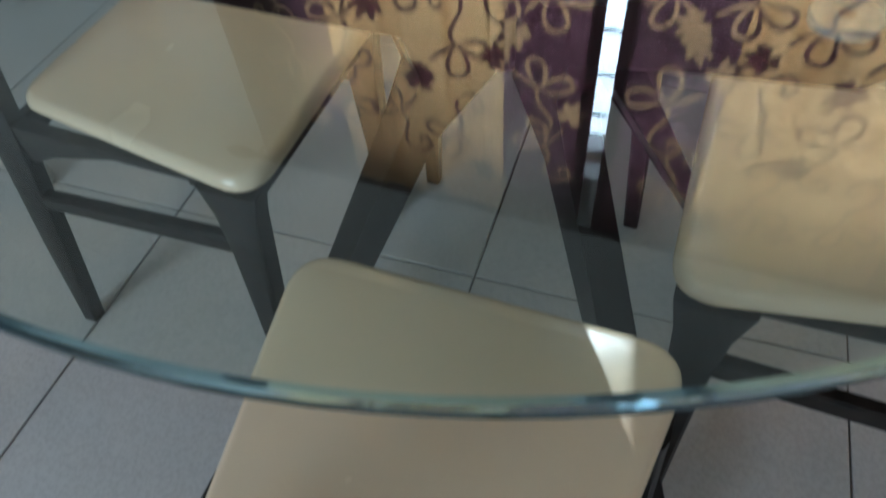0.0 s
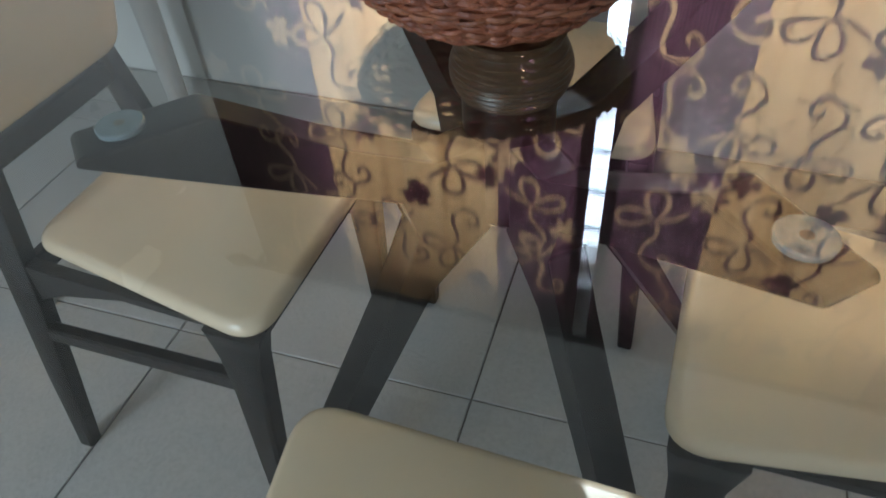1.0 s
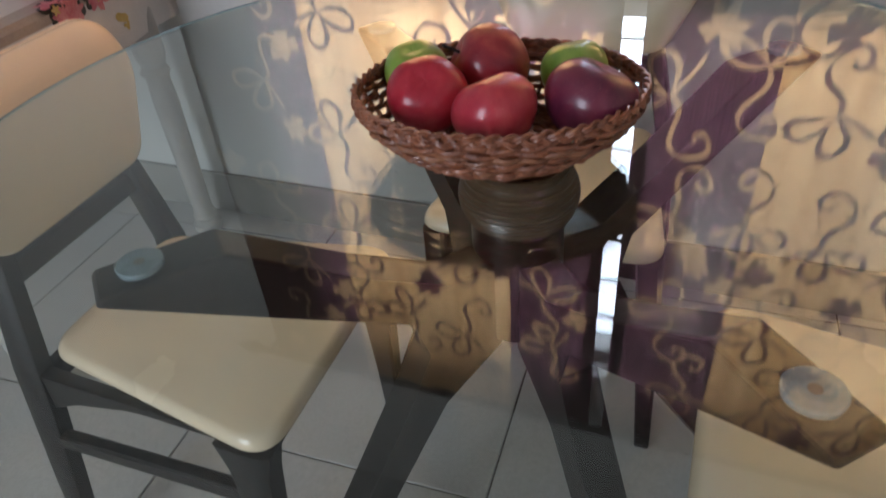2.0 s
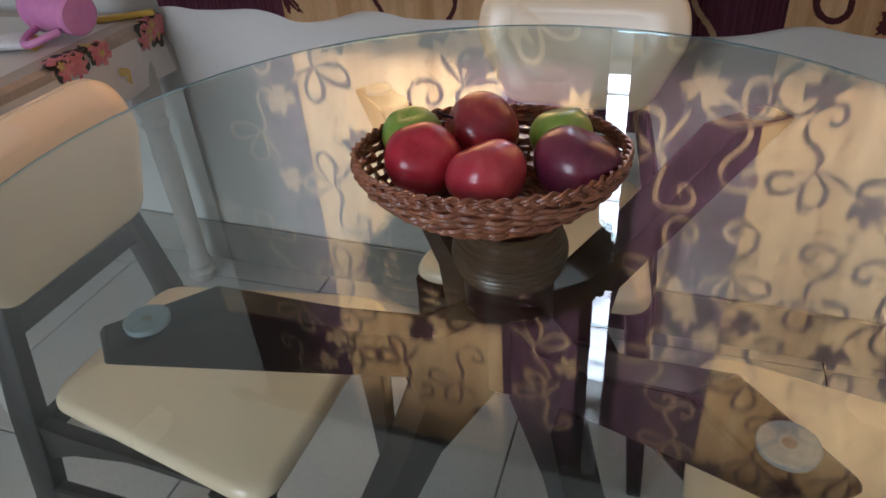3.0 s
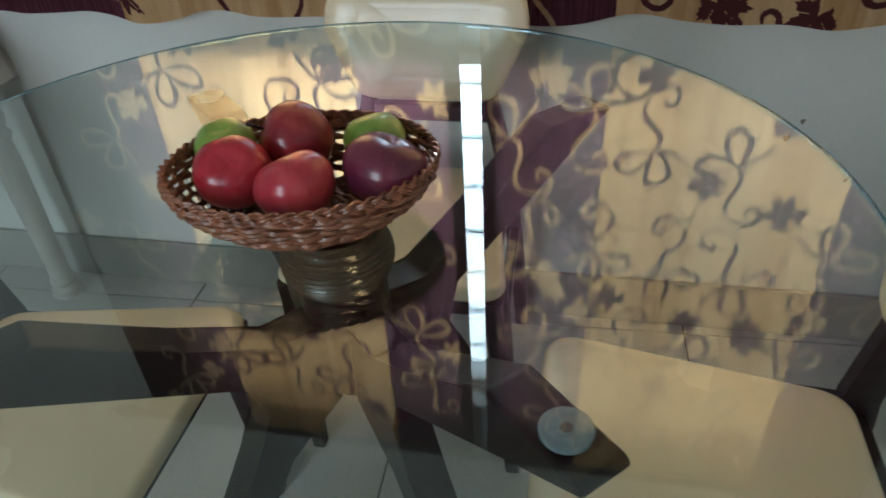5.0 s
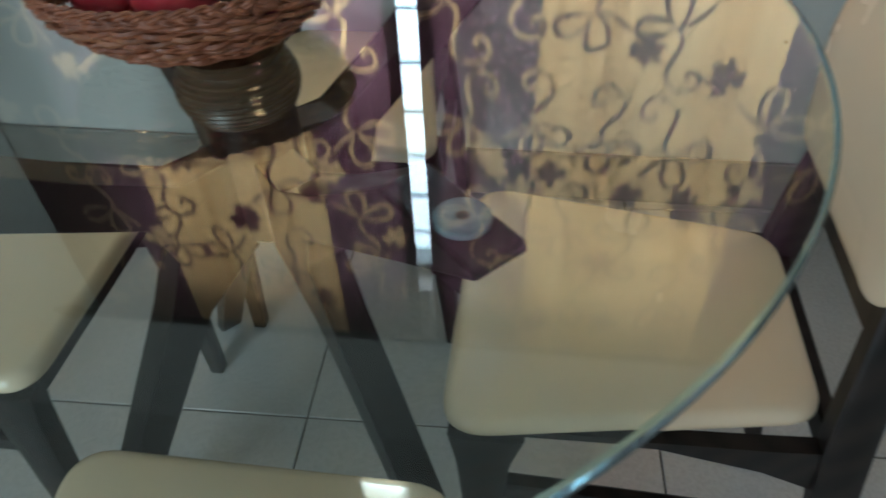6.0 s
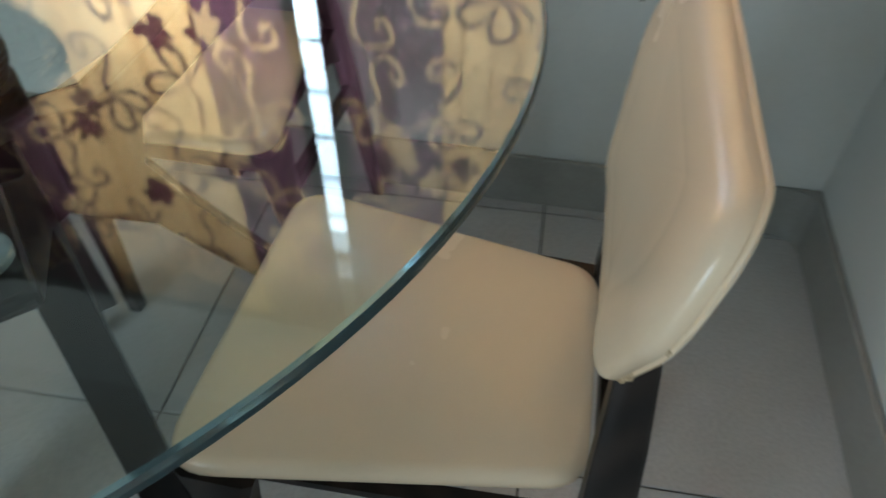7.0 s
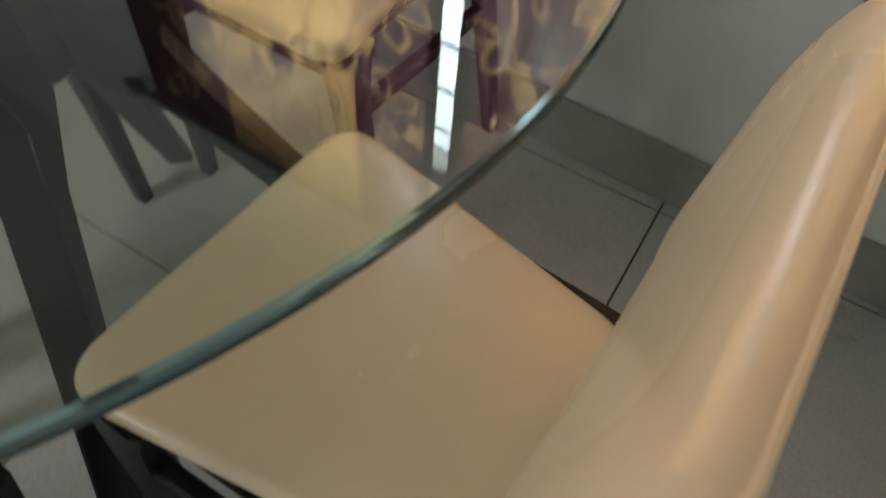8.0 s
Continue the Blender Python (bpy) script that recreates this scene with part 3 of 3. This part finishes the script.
for deg in ARMS:
    m = pose(*HUB, 0, 0, 0, deg)
    bm = bmesh.new()
    # profile of one bent leg in its own upright plane, outer tip, knee, hub and foot
    side = [(0.347, 0.727), (0.342, 0.733), (0.255, 0.735), (0.159, 0.669), (0.085, 0.624), (0.036, 0.630), (0.030, 0.525), (0.100, 0.478), (0.390, 0.0), (0.414, 0.0), (0.138, 0.488), (0.106, 0.550), (0.120, 0.600)]
    hw = 0.020
    rings = [[(r, s * w, z) for r, z in side] for s, w in ((-1, hw), (1, hw))]
    loft(bm, rings)
    bmesh.ops.bevel(bm, geom=[e for e in bm.edges], offset=0.003, segments=2, affect="EDGES", profile=0.5)
    leg = part("leg", bm, LEGWOOD, table, "glossy dark bent wooden leg", smooth=False, m=m)
    bm = bmesh.new()
    lathe(bm, [(0.0015, 0.7352), (0.0158, 0.7352), (0.0168, 0.7360), (0.0168, 0.7390), (0.0158, 0.7398), (0.0015, 0.7398)], 36)
    disc = part("glass_pad", bm, PAD, table, "pale frosted round pad", m=m @ Matrix.Translation((0.311, 0, 0)))
    bm = bmesh.new()
    lathe(bm, [(0.0012, 0.7398), (0.0040, 0.7398), (0.0040, 0.7399), (0.0012, 0.7399)], 20)
    part("screw", bm, IRON, disc)
bm = bmesh.new()
lathe(bm, [(0.002, 0.530), (0.038, 0.530), (0.043, 0.536), (0.043, 0.664), (0.038, 0.669), (0.002, 0.669)], 40)
part("hub", bm, LEGWOOD, table, m=Matrix.Translation((*HUB, 0)))

# ---------------------------------------------------------------- clay jar on the hub, below the glass
CLAY = mottled("ribbed_clay", (0.050, 0.029, 0.014), (0.085, 0.052, 0.026), 20, 0.36, 0.1, 200)
bm = bmesh.new()
prof = [(0.002, 0.670), (0.036, 0.670), (0.040, 0.673)]
for k in range(34):
    t = k / 33
    prof.append((0.041 + 0.011 * math.sin(math.pi * (0.12 + 0.72 * t)) + 0.0008 * math.sin(k * math.pi / 2), 0.675 + 0.040 * t))
prof += [(0.0445, 0.717), (0.0425, 0.720), (0.0445, 0.724), (0.0455, 0.728), (0.0435, 0.730), (0.0395, 0.727), (0.036, 0.718), (0.038, 0.700), (0.034, 0.684), (0.002, 0.678)]
lathe(bm, prof, 48)
solo("clay_jar", bm, CLAY, "ribbed brown clay jar standing under the glass", "jar", Matrix.Translation((0.026, -0.004, 0)))

# ---------------------------------------------------------------- wicker basket of fruit
WICKER = mottled("brown_wicker", (0.13, 0.040, 0.018), (0.33, 0.115, 0.048), 90, 0.36, 0.4, 500, coat=0.25)
WICKER_PALE = mottled("ochre_wicker", (0.15, 0.055, 0.024), (0.33, 0.13, 0.055), 70, 0.42, 0.4, 500, coat=0.2)
basket = thing("fruit_basket", "shallow oval woven wicker basket on the glass table", "basket", pose(0.013, -0.016, TOP, 0, 0, 14))
A0, B0, A1, B1, BH = 0.070, 0.052, 0.110, 0.085, 0.053
STAKES = 34


def wall_at(t, a, out=0.0):
    """A place on the basket's side: t from foot to rim, a round it."""
    k = math.sin(t * math.pi / 2) ** 0.9
    return Vector(((A0 + (A1 - A0) * k + out) * math.cos(a), (B0 + (B1 - B0) * k + out) * math.sin(a), 0.004 + (BH - 0.004) * t))


for row in range(12):
    t = 0.03 + 0.84 * row / 11
    bm = bmesh.new()
    n = STAKES * 6
    loop = [wall_at(t, 2 * math.pi * k / n, 0.0030 * math.cos(STAKES / 2 * 2 * math.pi * k / n + math.pi * row)) + Vector((0, 0, 0.0010 * math.sin(9 * 2 * math.pi * k / n + 2.1 * row) + 0.0006 * math.sin(23 * 2 * math.pi * k / n + row))) for k in range(n + 1)]
    tube(bm, loop, [0.0023 + 0.0004 * math.sin(0.37 * k + row) for k in range(n)] + [0.0023 + 0.0004 * math.sin(row)], 6, cap=False)
    part("strand", bm, WICKER_PALE if row in (3, 7, 8) else WICKER, basket)

for k in range(STAKES):
    a = 2 * math.pi * (k + 0.5) / STAKES
    bm = bmesh.new()
    tube(bm, [wall_at(t, a) for t in (0, 0.2, 0.4, 0.6, 0.8, 1.0)], 0.0016, 5)
    part("stake", bm, WICKER, basket)

# plaited rim: three pairs of canes that cross over one another
for s in range(6):
    bm = bmesh.new()
    n = 420
    loop = []
    for k in range(n + 1):
        a = 2 * math.pi * k / n
        w = 19 * a + (s // 2) * 2 * math.pi / 3
        shift = 0.0013 if s % 2 else -0.0013
        loop.append(wall_at(0.97, a, 0.0012 + 0.0018 * math.sin(2 * w) + 0.0008 * math.sin(7 * a + s)) + Vector((0, 0, 0.0034 * math.sin(w) + shift)))
    tube(bm, loop, 0.0015, 6, cap=False)
    part("rim_strand", bm, WICKER, basket)
bm = bmesh.new()
for k in range(9):
    f = 1.0 - k * 0.108
    loop = [((A0 * f) * math.cos(a), (B0 * f) * math.sin(a), 0.0035 + 0.001 * math.sin(14 * a + math.pi * k)) for a in (2 * math.pi * i / 84 for i in range(85))]
    tube(bm, loop, 0.0031, 6, cap=False)
part("woven_base", bm, WICKER, basket)


def fruit_skin(name, low, high, blush, lo=0.35, hi=0.65, rough=0.28):
    mat, nt, b = material(name, low, rough, 0, 0.15)
    v = coords(nt)
    patch, streak = noise_of(nt, v, 22, 3), noise_of(nt, coords(nt, (140, 140, 14)), 1.0, 4)
    both = math_of(nt, "ADD", math_of(nt, "MULTIPLY", patch, 0.72), math_of(nt, "MULTIPLY", streak, 0.28))
    col = ramp_of(nt, both, [(lo, low), (0.5, high), (hi + 0.12, blush)])
    dots = nt.nodes.new("ShaderNodeTexVoronoi")
    dots.inputs["Scale"].default_value = 330
    nt.links.new(v, dots.inputs["Vector"])
    col = mix_of(nt, math_of(nt, "MULTIPLY", math_of(nt, "LESS_THAN", dots.outputs["Distance"], 0.13), 0.10), col, (0.75, 0.55, 0.35))
    nt.links.new(col, b.inputs["Base Color"])
    bump_of(nt, b, patch, 0.05, 0.002)
    return mat


RED = fruit_skin("red_apple_skin", (0.33, 0.010, 0.026), (0.43, 0.018, 0.038), (0.50, 0.06, 0.06))
ROSE = fruit_skin("rosy_apple_skin", (0.38, 0.022, 0.045), (0.46, 0.042, 0.058), (0.55, 0.11, 0.09))
WINE = fruit_skin("dark_red_apple_skin", (0.20, 0.012, 0.024), (0.29, 0.026, 0.032), (0.50, 0.16, 0.07))
PLUM = fruit_skin("purple_apple_skin", (0.085, 0.012, 0.034), (0.14, 0.020, 0.046), (0.22, 0.04, 0.06))
GREEN = fruit_skin("green_apple_skin", (0.17, 0.30, 0.035), (0.26, 0.38, 0.06), (0.42, 0.45, 0.14))


def fruit(name, label, skin, x, y, z, r, tall, tilt, turn, stem=False):
    ob = thing(name, label, name, pose(x, y, z, tilt, 0, turn), group="fruit in the basket")
    bm = bmesh.new()
    prof, n = [], 30
    for k in range(n + 1):
        a = -math.pi / 2 + math.pi * k / n
        rr = r * max(0.02, math.cos(a)) * (1 + 0.10 * math.sin(a))
        dip = 0.16 * r * math.exp(-((math.cos(a)) / 0.30) ** 2)
        zz = tall * math.sin(a) - (dip if a > 0 else -0.6 * dip)
        prof.append((rr, zz))
    seed = x * 90 + y * 37
    lathe(bm, prof, 40, lambda a, zz: r * 0.022 * math.sin(5 * a + seed) * (0.6 + zz / tall * 0.5) + r * 0.03 * math.sin(2 * a + seed))
    part("flesh", bm, skin, ob)
    if stem:
        bm = bmesh.new()
        tube(bm, [(0, 0, tall * 0.62), (0.001, 0.001, tall * 0.9), (0.004, 0.002, tall * 1.15), (0.008, 0.003, tall * 1.32)], [0.0013, 0.0011, 0.0011, 0.0017], 6)
        part("stem", bm, DARKWOOD, ob)
    return ob


FR = TOP
fruit("apple", "bright red apple in the wicker basket", RED, -0.038, -0.035, FR + 0.048, 0.031, 0.029, 35, 20)
fruit("apple", "rosy pink-red apple resting at the basket's edge", ROSE, 0.021, -0.049, FR + 0.048, 0.033, 0.028, -30, 60)
fruit("apple", "dark purple-red apple in the wicker basket", PLUM, 0.084, -0.016, FR + 0.047, 0.035, 0.030, 25, 130)
fruit("apple", "large dark red apple with a dry stem", WINE, -0.005, 0.022, FR + 0.051, 0.034, 0.033, 62, -70, True)
fruit("apple", "smooth green apple in the wicker basket", GREEN, -0.065, 0.008, FR + 0.047, 0.026, 0.025, 15, 10)
fruit("apple", "yellow-green apple half hidden behind a dark one", GREEN, 0.063, 0.032, FR + 0.047, 0.027, 0.026, -20, 40)

# ---------------------------------------------------------------- side table with a flowered cloth
SIDE_Z = 0.665
PAINT = mottled("white_table_paint", (0.40, 0.375, 0.335), (0.50, 0.47, 0.43), 12, 0.45, 0.1, 90)
side = thing("side_table", "white side table with a turned leg beside the wall", "table", pose(-1.229, 0.343, 0, 0, 0, 4.0))
bm = bmesh.new()
box(bm, (-0.28, -0.36, SIDE_Z - 0.028), (0.28, 0.36, SIDE_Z), 0.006)
part("tabletop", bm, PAINT, side, smooth=False)
for x in (-0.235, 0.255):
    for y in (-0.30, 0.285):
        bm = bmesh.new()
        lathe(bm, [(0.003, 0.0), (0.030, 0.0), (0.036, 0.008), (0.036, 0.024), (0.026, 0.034), (0.031, 0.045), (0.024, 0.062), (0.026, 0.2), (0.029, 0.36), (0.026, 0.42), (0.034, 0.435), (0.026, 0.45), (0.034, 0.47), (0.034, SIDE_Z - 0.0285), (0.003, SIDE_Z - 0.0285)], 28)
        part("leg", bm, PAINT, side, m=Matrix.Translation((x, y, 0)))
for a, b in (((-0.21, -0.30), (0.21, -0.30)), ((-0.21, 0.30), (0.21, 0.30)), ((0.255, -0.27), (0.255, 0.27)), ((-0.235, -0.27), (-0.235, 0.27))):
    bm = bmesh.new()
    beam(bm, (*a, SIDE_Z - 0.065), (*b, SIDE_Z - 0.065), 0.016, 0.07)
    part("apron", bm, PAINT, side, smooth=False)

SATIN = mottled("pale_tablecloth", (0.60, 0.55, 0.50), (0.70, 0.65, 0.60), 9, 0.45, 0.2, 260)
BAND = mottled("beige_satin_band", (0.34, 0.26, 0.20), (0.48, 0.38, 0.30), 14, 0.4, 0.2, 260)
ROSEPRINT = mottled("pink_rose_print", (0.55, 0.10, 0.13), (0.70, 0.30, 0.28), 60, 0.5, 0.2, 260)
LEAFPRINT = mottled("dark_leaf_print", (0.03, 0.025, 0.02), (0.07, 0.06, 0.03), 50, 0.5, 0.2, 260)
GOLDPRINT = mottled("gold_print", (0.50, 0.33, 0.07), (0.62, 0.45, 0.15), 50, 0.4, 0.2, 260)
cloth = thing("tablecloth", "pale tablecloth with beige satin band and pink rose print", "tablecloth", pose(-1.229, 0.343, 0, 0, 0, 4.0))
DROP = 0.13


def spread(u, v):
    """A place on the cloth: flat on the top, bent over the edge, then hanging in slight folds."""
    ex, ey = 0.285, 0.365
    dx, dy = max(0.0, abs(u) - ex), max(0.0, abs(v) - ey)
    d = max(dx, dy)
    wave = 0.006 * math.sin(24 * (u + v)) * min(1.0, d / 0.05)
    x = math.copysign(min(abs(u), ex) + (0.004 + wave if dx > 0 else 0), u)
    y = math.copysign(min(abs(v), ey) + (0.004 + wave if dy > 0 else 0), v)
    return Vector((x, y, SIDE_Z + 0.0035 - d))


for name, test, mat in (("cloth", lambda d: not -0.055 < d < 0.02, SATIN), ("satin_band", lambda d: -0.055 < d < 0.02, BAND)):
    bm = bmesh.new()
    U, V, step = 0.285 + DROP, 0.365 + DROP, 0.015
    nu, nv = int(2 * U / step), int(2 * V / step)
    cache = {}

    def knot(i, j):
        if (i, j) not in cache:
            cache[i, j] = bm.verts.new(spread(-U + 2 * U * i / nu, -V + 2 * V * j / nv))
        return cache[i, j]

    for i in range(nu):
        for j in range(nv):
            u, v = -U + 2 * U * (i + 0.5) / nu, -V + 2 * V * (j + 0.5) / nv
            d = max(abs(u) - 0.285, abs(v) - 0.365)
            if test(d):
                bm.faces.new((knot(i, j), knot(i + 1, j), knot(i + 1, j + 1), knot(i, j + 1)))
    part(name, bm, mat, cloth)


def print_patch(bm, u, v, r, lobes, turn, lift):
    mid = spread(u, v) + Vector((0.0012, 0, 0.0012)) * lift
    ring = []
    for k in range(28):
        a = 2 * math.pi * k / 28
        rr = r * (0.75 + 0.25 * math.cos(lobes * a))
        ring.append(bm.verts.new(spread(u + rr * math.cos(a + turn), v + rr * math.sin(a + turn)) + Vector((0.0012, 0, 0.0012)) * lift))
    c = bm.verts.new(mid)
    for a, b in zip(ring, ring[1:] + ring[:1]):
        bm.faces.new((c, a, b))


rng = random.Random(3)
for cu, cv in ((0.285, 0.105), (0.305, 0.345), (0.285, -0.24)):
    for name, mat, count, size, lobes, lift in (("leaf_print", LEAFPRINT, 9, 0.026, 3, 1.0), ("rose_print", ROSEPRINT, 8, 0.025, 6, 1.8), ("rose_heart", GOLDPRINT, 4, 0.010, 5, 2.8)):
        for k in range(count):
            bm = bmesh.new()
            print_patch(bm, cu + rng.uniform(-0.02, 0.03), cv + rng.uniform(-0.06, 0.06), size * rng.uniform(0.8, 1.2), lobes, rng.uniform(0, 6), lift + 0.08 * k)
            part(name, bm, mat, cloth)
bm = bmesh.new()
print_patch(bm, 0.36, 0.20, 0.016, 2, 1.2, 1.0)
print_patch(bm, 0.378, 0.205, 0.010, 3, 0.2, 1.2)
part("gold_ornament", bm, GOLDPRINT, cloth)

PINK = mottled("pink_plastic", (0.56, 0.19, 0.42), (0.66, 0.28, 0.52), 14, 0.35, 0.05, 120)
mug = thing("plastic_mug", "pink plastic mug with loop handle lying on the side table", "mug", pose(-1.03, 0.535, SIDE_Z + 0.0045, 0, 0, -12))
bm = bmesh.new()
prof = [(0.002, 0.0), (0.036, 0.0), (0.040, 0.004), (0.052, 0.105), (0.055, 0.108), (0.055, 0.113), (0.049, 0.112), (0.037, 0.006), (0.002, 0.005)]
lathe(bm, prof, 36)
bmesh.ops.transform(bm, matrix=pose(0.06, 0, 0.052, 0, -83, 0), verts=bm.verts)
part("cup", bm, PINK, mug)
bm = bmesh.new()
tube(bm, [(-0.035 + 0.075 * k / 18, -0.040 - 0.052 * math.sin(math.pi * k / 18) ** 0.7, 0.030 - 0.014 * math.sin(math.pi * k / 18)) for k in range(19)], 0.0075, 8)
part("handle", bm, PINK, mug)
REDPRINT = mottled("red_print", (0.45, 0.02, 0.03), (0.6, 0.10, 0.08), 60, 0.4, 0.1, 200)
bm = bmesh.new()
beam(bm, (-0.02, -0.012, 0.1065), (0.02, -0.012, 0.1025), 0.03, 0.002, 0.0005)
part("picture", bm, REDPRINT, mug, "small red printed picture")
YELLOW = mottled("yellow_plastic", (0.62, 0.40, 0.05), (0.70, 0.50, 0.09), 14, 0.4, 0.05, 120)
bm = bmesh.new()
beam(bm, (-0.06, 0, 0.006), (0.06, 0, 0.006), 0.02, 0.012)
bmesh.ops.bevel(bm, geom=list(bm.edges), offset=0.002, segments=1, affect="EDGES")
solo("plastic_strip", bm, YELLOW, "yellow plastic strip lying on the side table", "plastic strip", pose(-1.01, 0.672, SIDE_Z + 0.0048, 0, 0, 38))

FILM = mottled("white_packet_film", (0.62, 0.64, 0.66), (0.74, 0.75, 0.76), 30, 0.3, 0.2, 160)
packet = thing("packet", "white plastic packet with a yellow band lying on the side table", "packet", pose(-1.105, 0.462, SIDE_Z + 0.0045, 0, 0, 24))
for name, mat, u0, u1 in (("bag", FILM, -0.055, 0.035), ("printed_end", YELLOW, 0.035, 0.055)):
    bm = bmesh.new()
    rings = []
    for k in range(13):
        u = u0 + (u1 - u0) * k / 12
        puff = 0.001 + 0.014 * max(0.0, 1 - (u / 0.056) ** 2) ** 0.7
        rings.append([(u, 0.036 * math.cos(a) + 0.001 * math.sin(40 * u), puff + puff * math.sin(a) * (0.9 + 0.1 * math.sin(5 * a + 60 * u))) for a in (2 * math.pi * i / 20 for i in range(20))])
    loft(bm, rings)
    part(name, bm, mat, packet)

# ---------------------------------------------------------------- small marks on the walls
STAIN = mottled("wall_stain", (0.16, 0.13, 0.09), (0.30, 0.26, 0.20), 90, 0.8, 0.2, 300)
for x, y, z, r, east in ((WALL_X - 0.0004, 0.27, 0.30, 0.007, True), (WALL_X - 0.0004, 0.30, 0.48, 0.004, True), (0.60, WALL_Y - 0.0004, 0.46, 0.005, False), (0.72, WALL_Y - 0.0004, 0.38, 0.003, False), (0.62, WALL_Y - 0.0004, 0.50, 0.004, False)):
    bm = bmesh.new()
    ring = [(math.cos(a) * r * (1 + 0.3 * math.sin(3 * a)), math.sin(a) * r * (1.3 + 0.3 * math.sin(2 * a))) for a in (2 * math.pi * k / 14 for k in range(14))]
    if east:
        loft(bm, [[(x, y + p, z + q) for p, q in ring], [(x - 0.0006, y + 0.8 * p, z + 0.8 * q) for p, q in ring]])
    else:
        loft(bm, [[(x + p, y, z + q) for p, q in ring], [(x + 0.8 * p, y - 0.0006, z + 0.8 * q) for p, q in ring]])
    setting("wall_stain", bm, STAIN, "small brown stain on the painted wall")


# ---------------------------------------------------------------- floor tiles
def clipped(poly):
    """A polygon cut to the room's rectangle."""
    for axis, limit, sign in ((0, WEST, 1), (0, WALL_X, -1), (1, SOUTH, 1), (1, WALL_Y, -1)):
        out = []
        for p, q in zip(poly, poly[1:] + poly[:1]):
            a, b = sign * (p[axis] - limit), sign * (q[axis] - limit)
            if a >= 0:
                out.append(p)
            if a * b < 0:
                t = a / (a - b)
                out.append((p[0] + t * (q[0] - p[0]), p[1] + t * (q[1] - p[1])))
        poly = out
        if len(poly) < 3:
            return []
    return poly


ct, st = math.cos(TILE_TURN), math.sin(TILE_TURN)
rng = random.Random(11)
for i in range(-8, 4):
    for j in range(-7, 3):
        g = 0.0019
        quad = [(i * TILE + g, j * TILE + g), ((i + 1) * TILE - g, j * TILE + g), ((i + 1) * TILE - g, (j + 1) * TILE - g), (i * TILE + g, (j + 1) * TILE - g)]
        poly = clipped([(TILE_AT[0] + ct * u - st * v, TILE_AT[1] + st * u + ct * v) for u, v in quad])
        if not poly:
            continue
        mid = Vector((sum(p[0] for p in poly) / len(poly), sum(p[1] for p in poly) / len(poly)))
        lift = rng.uniform(-0.0003, 0.0)
        inner = [mid + (Vector(p) - mid) * (1 - 0.0012 / max(0.02, (Vector(p) - mid).length)) for p in poly]
        bm = bmesh.new()
        loft(bm, [[(*p, -0.0045) for p in poly], [(*p, lift - 0.0009) for p in poly], [(*p, lift) for p in inner]])
        part("tile", bm, TILES, floor, smooth=False)
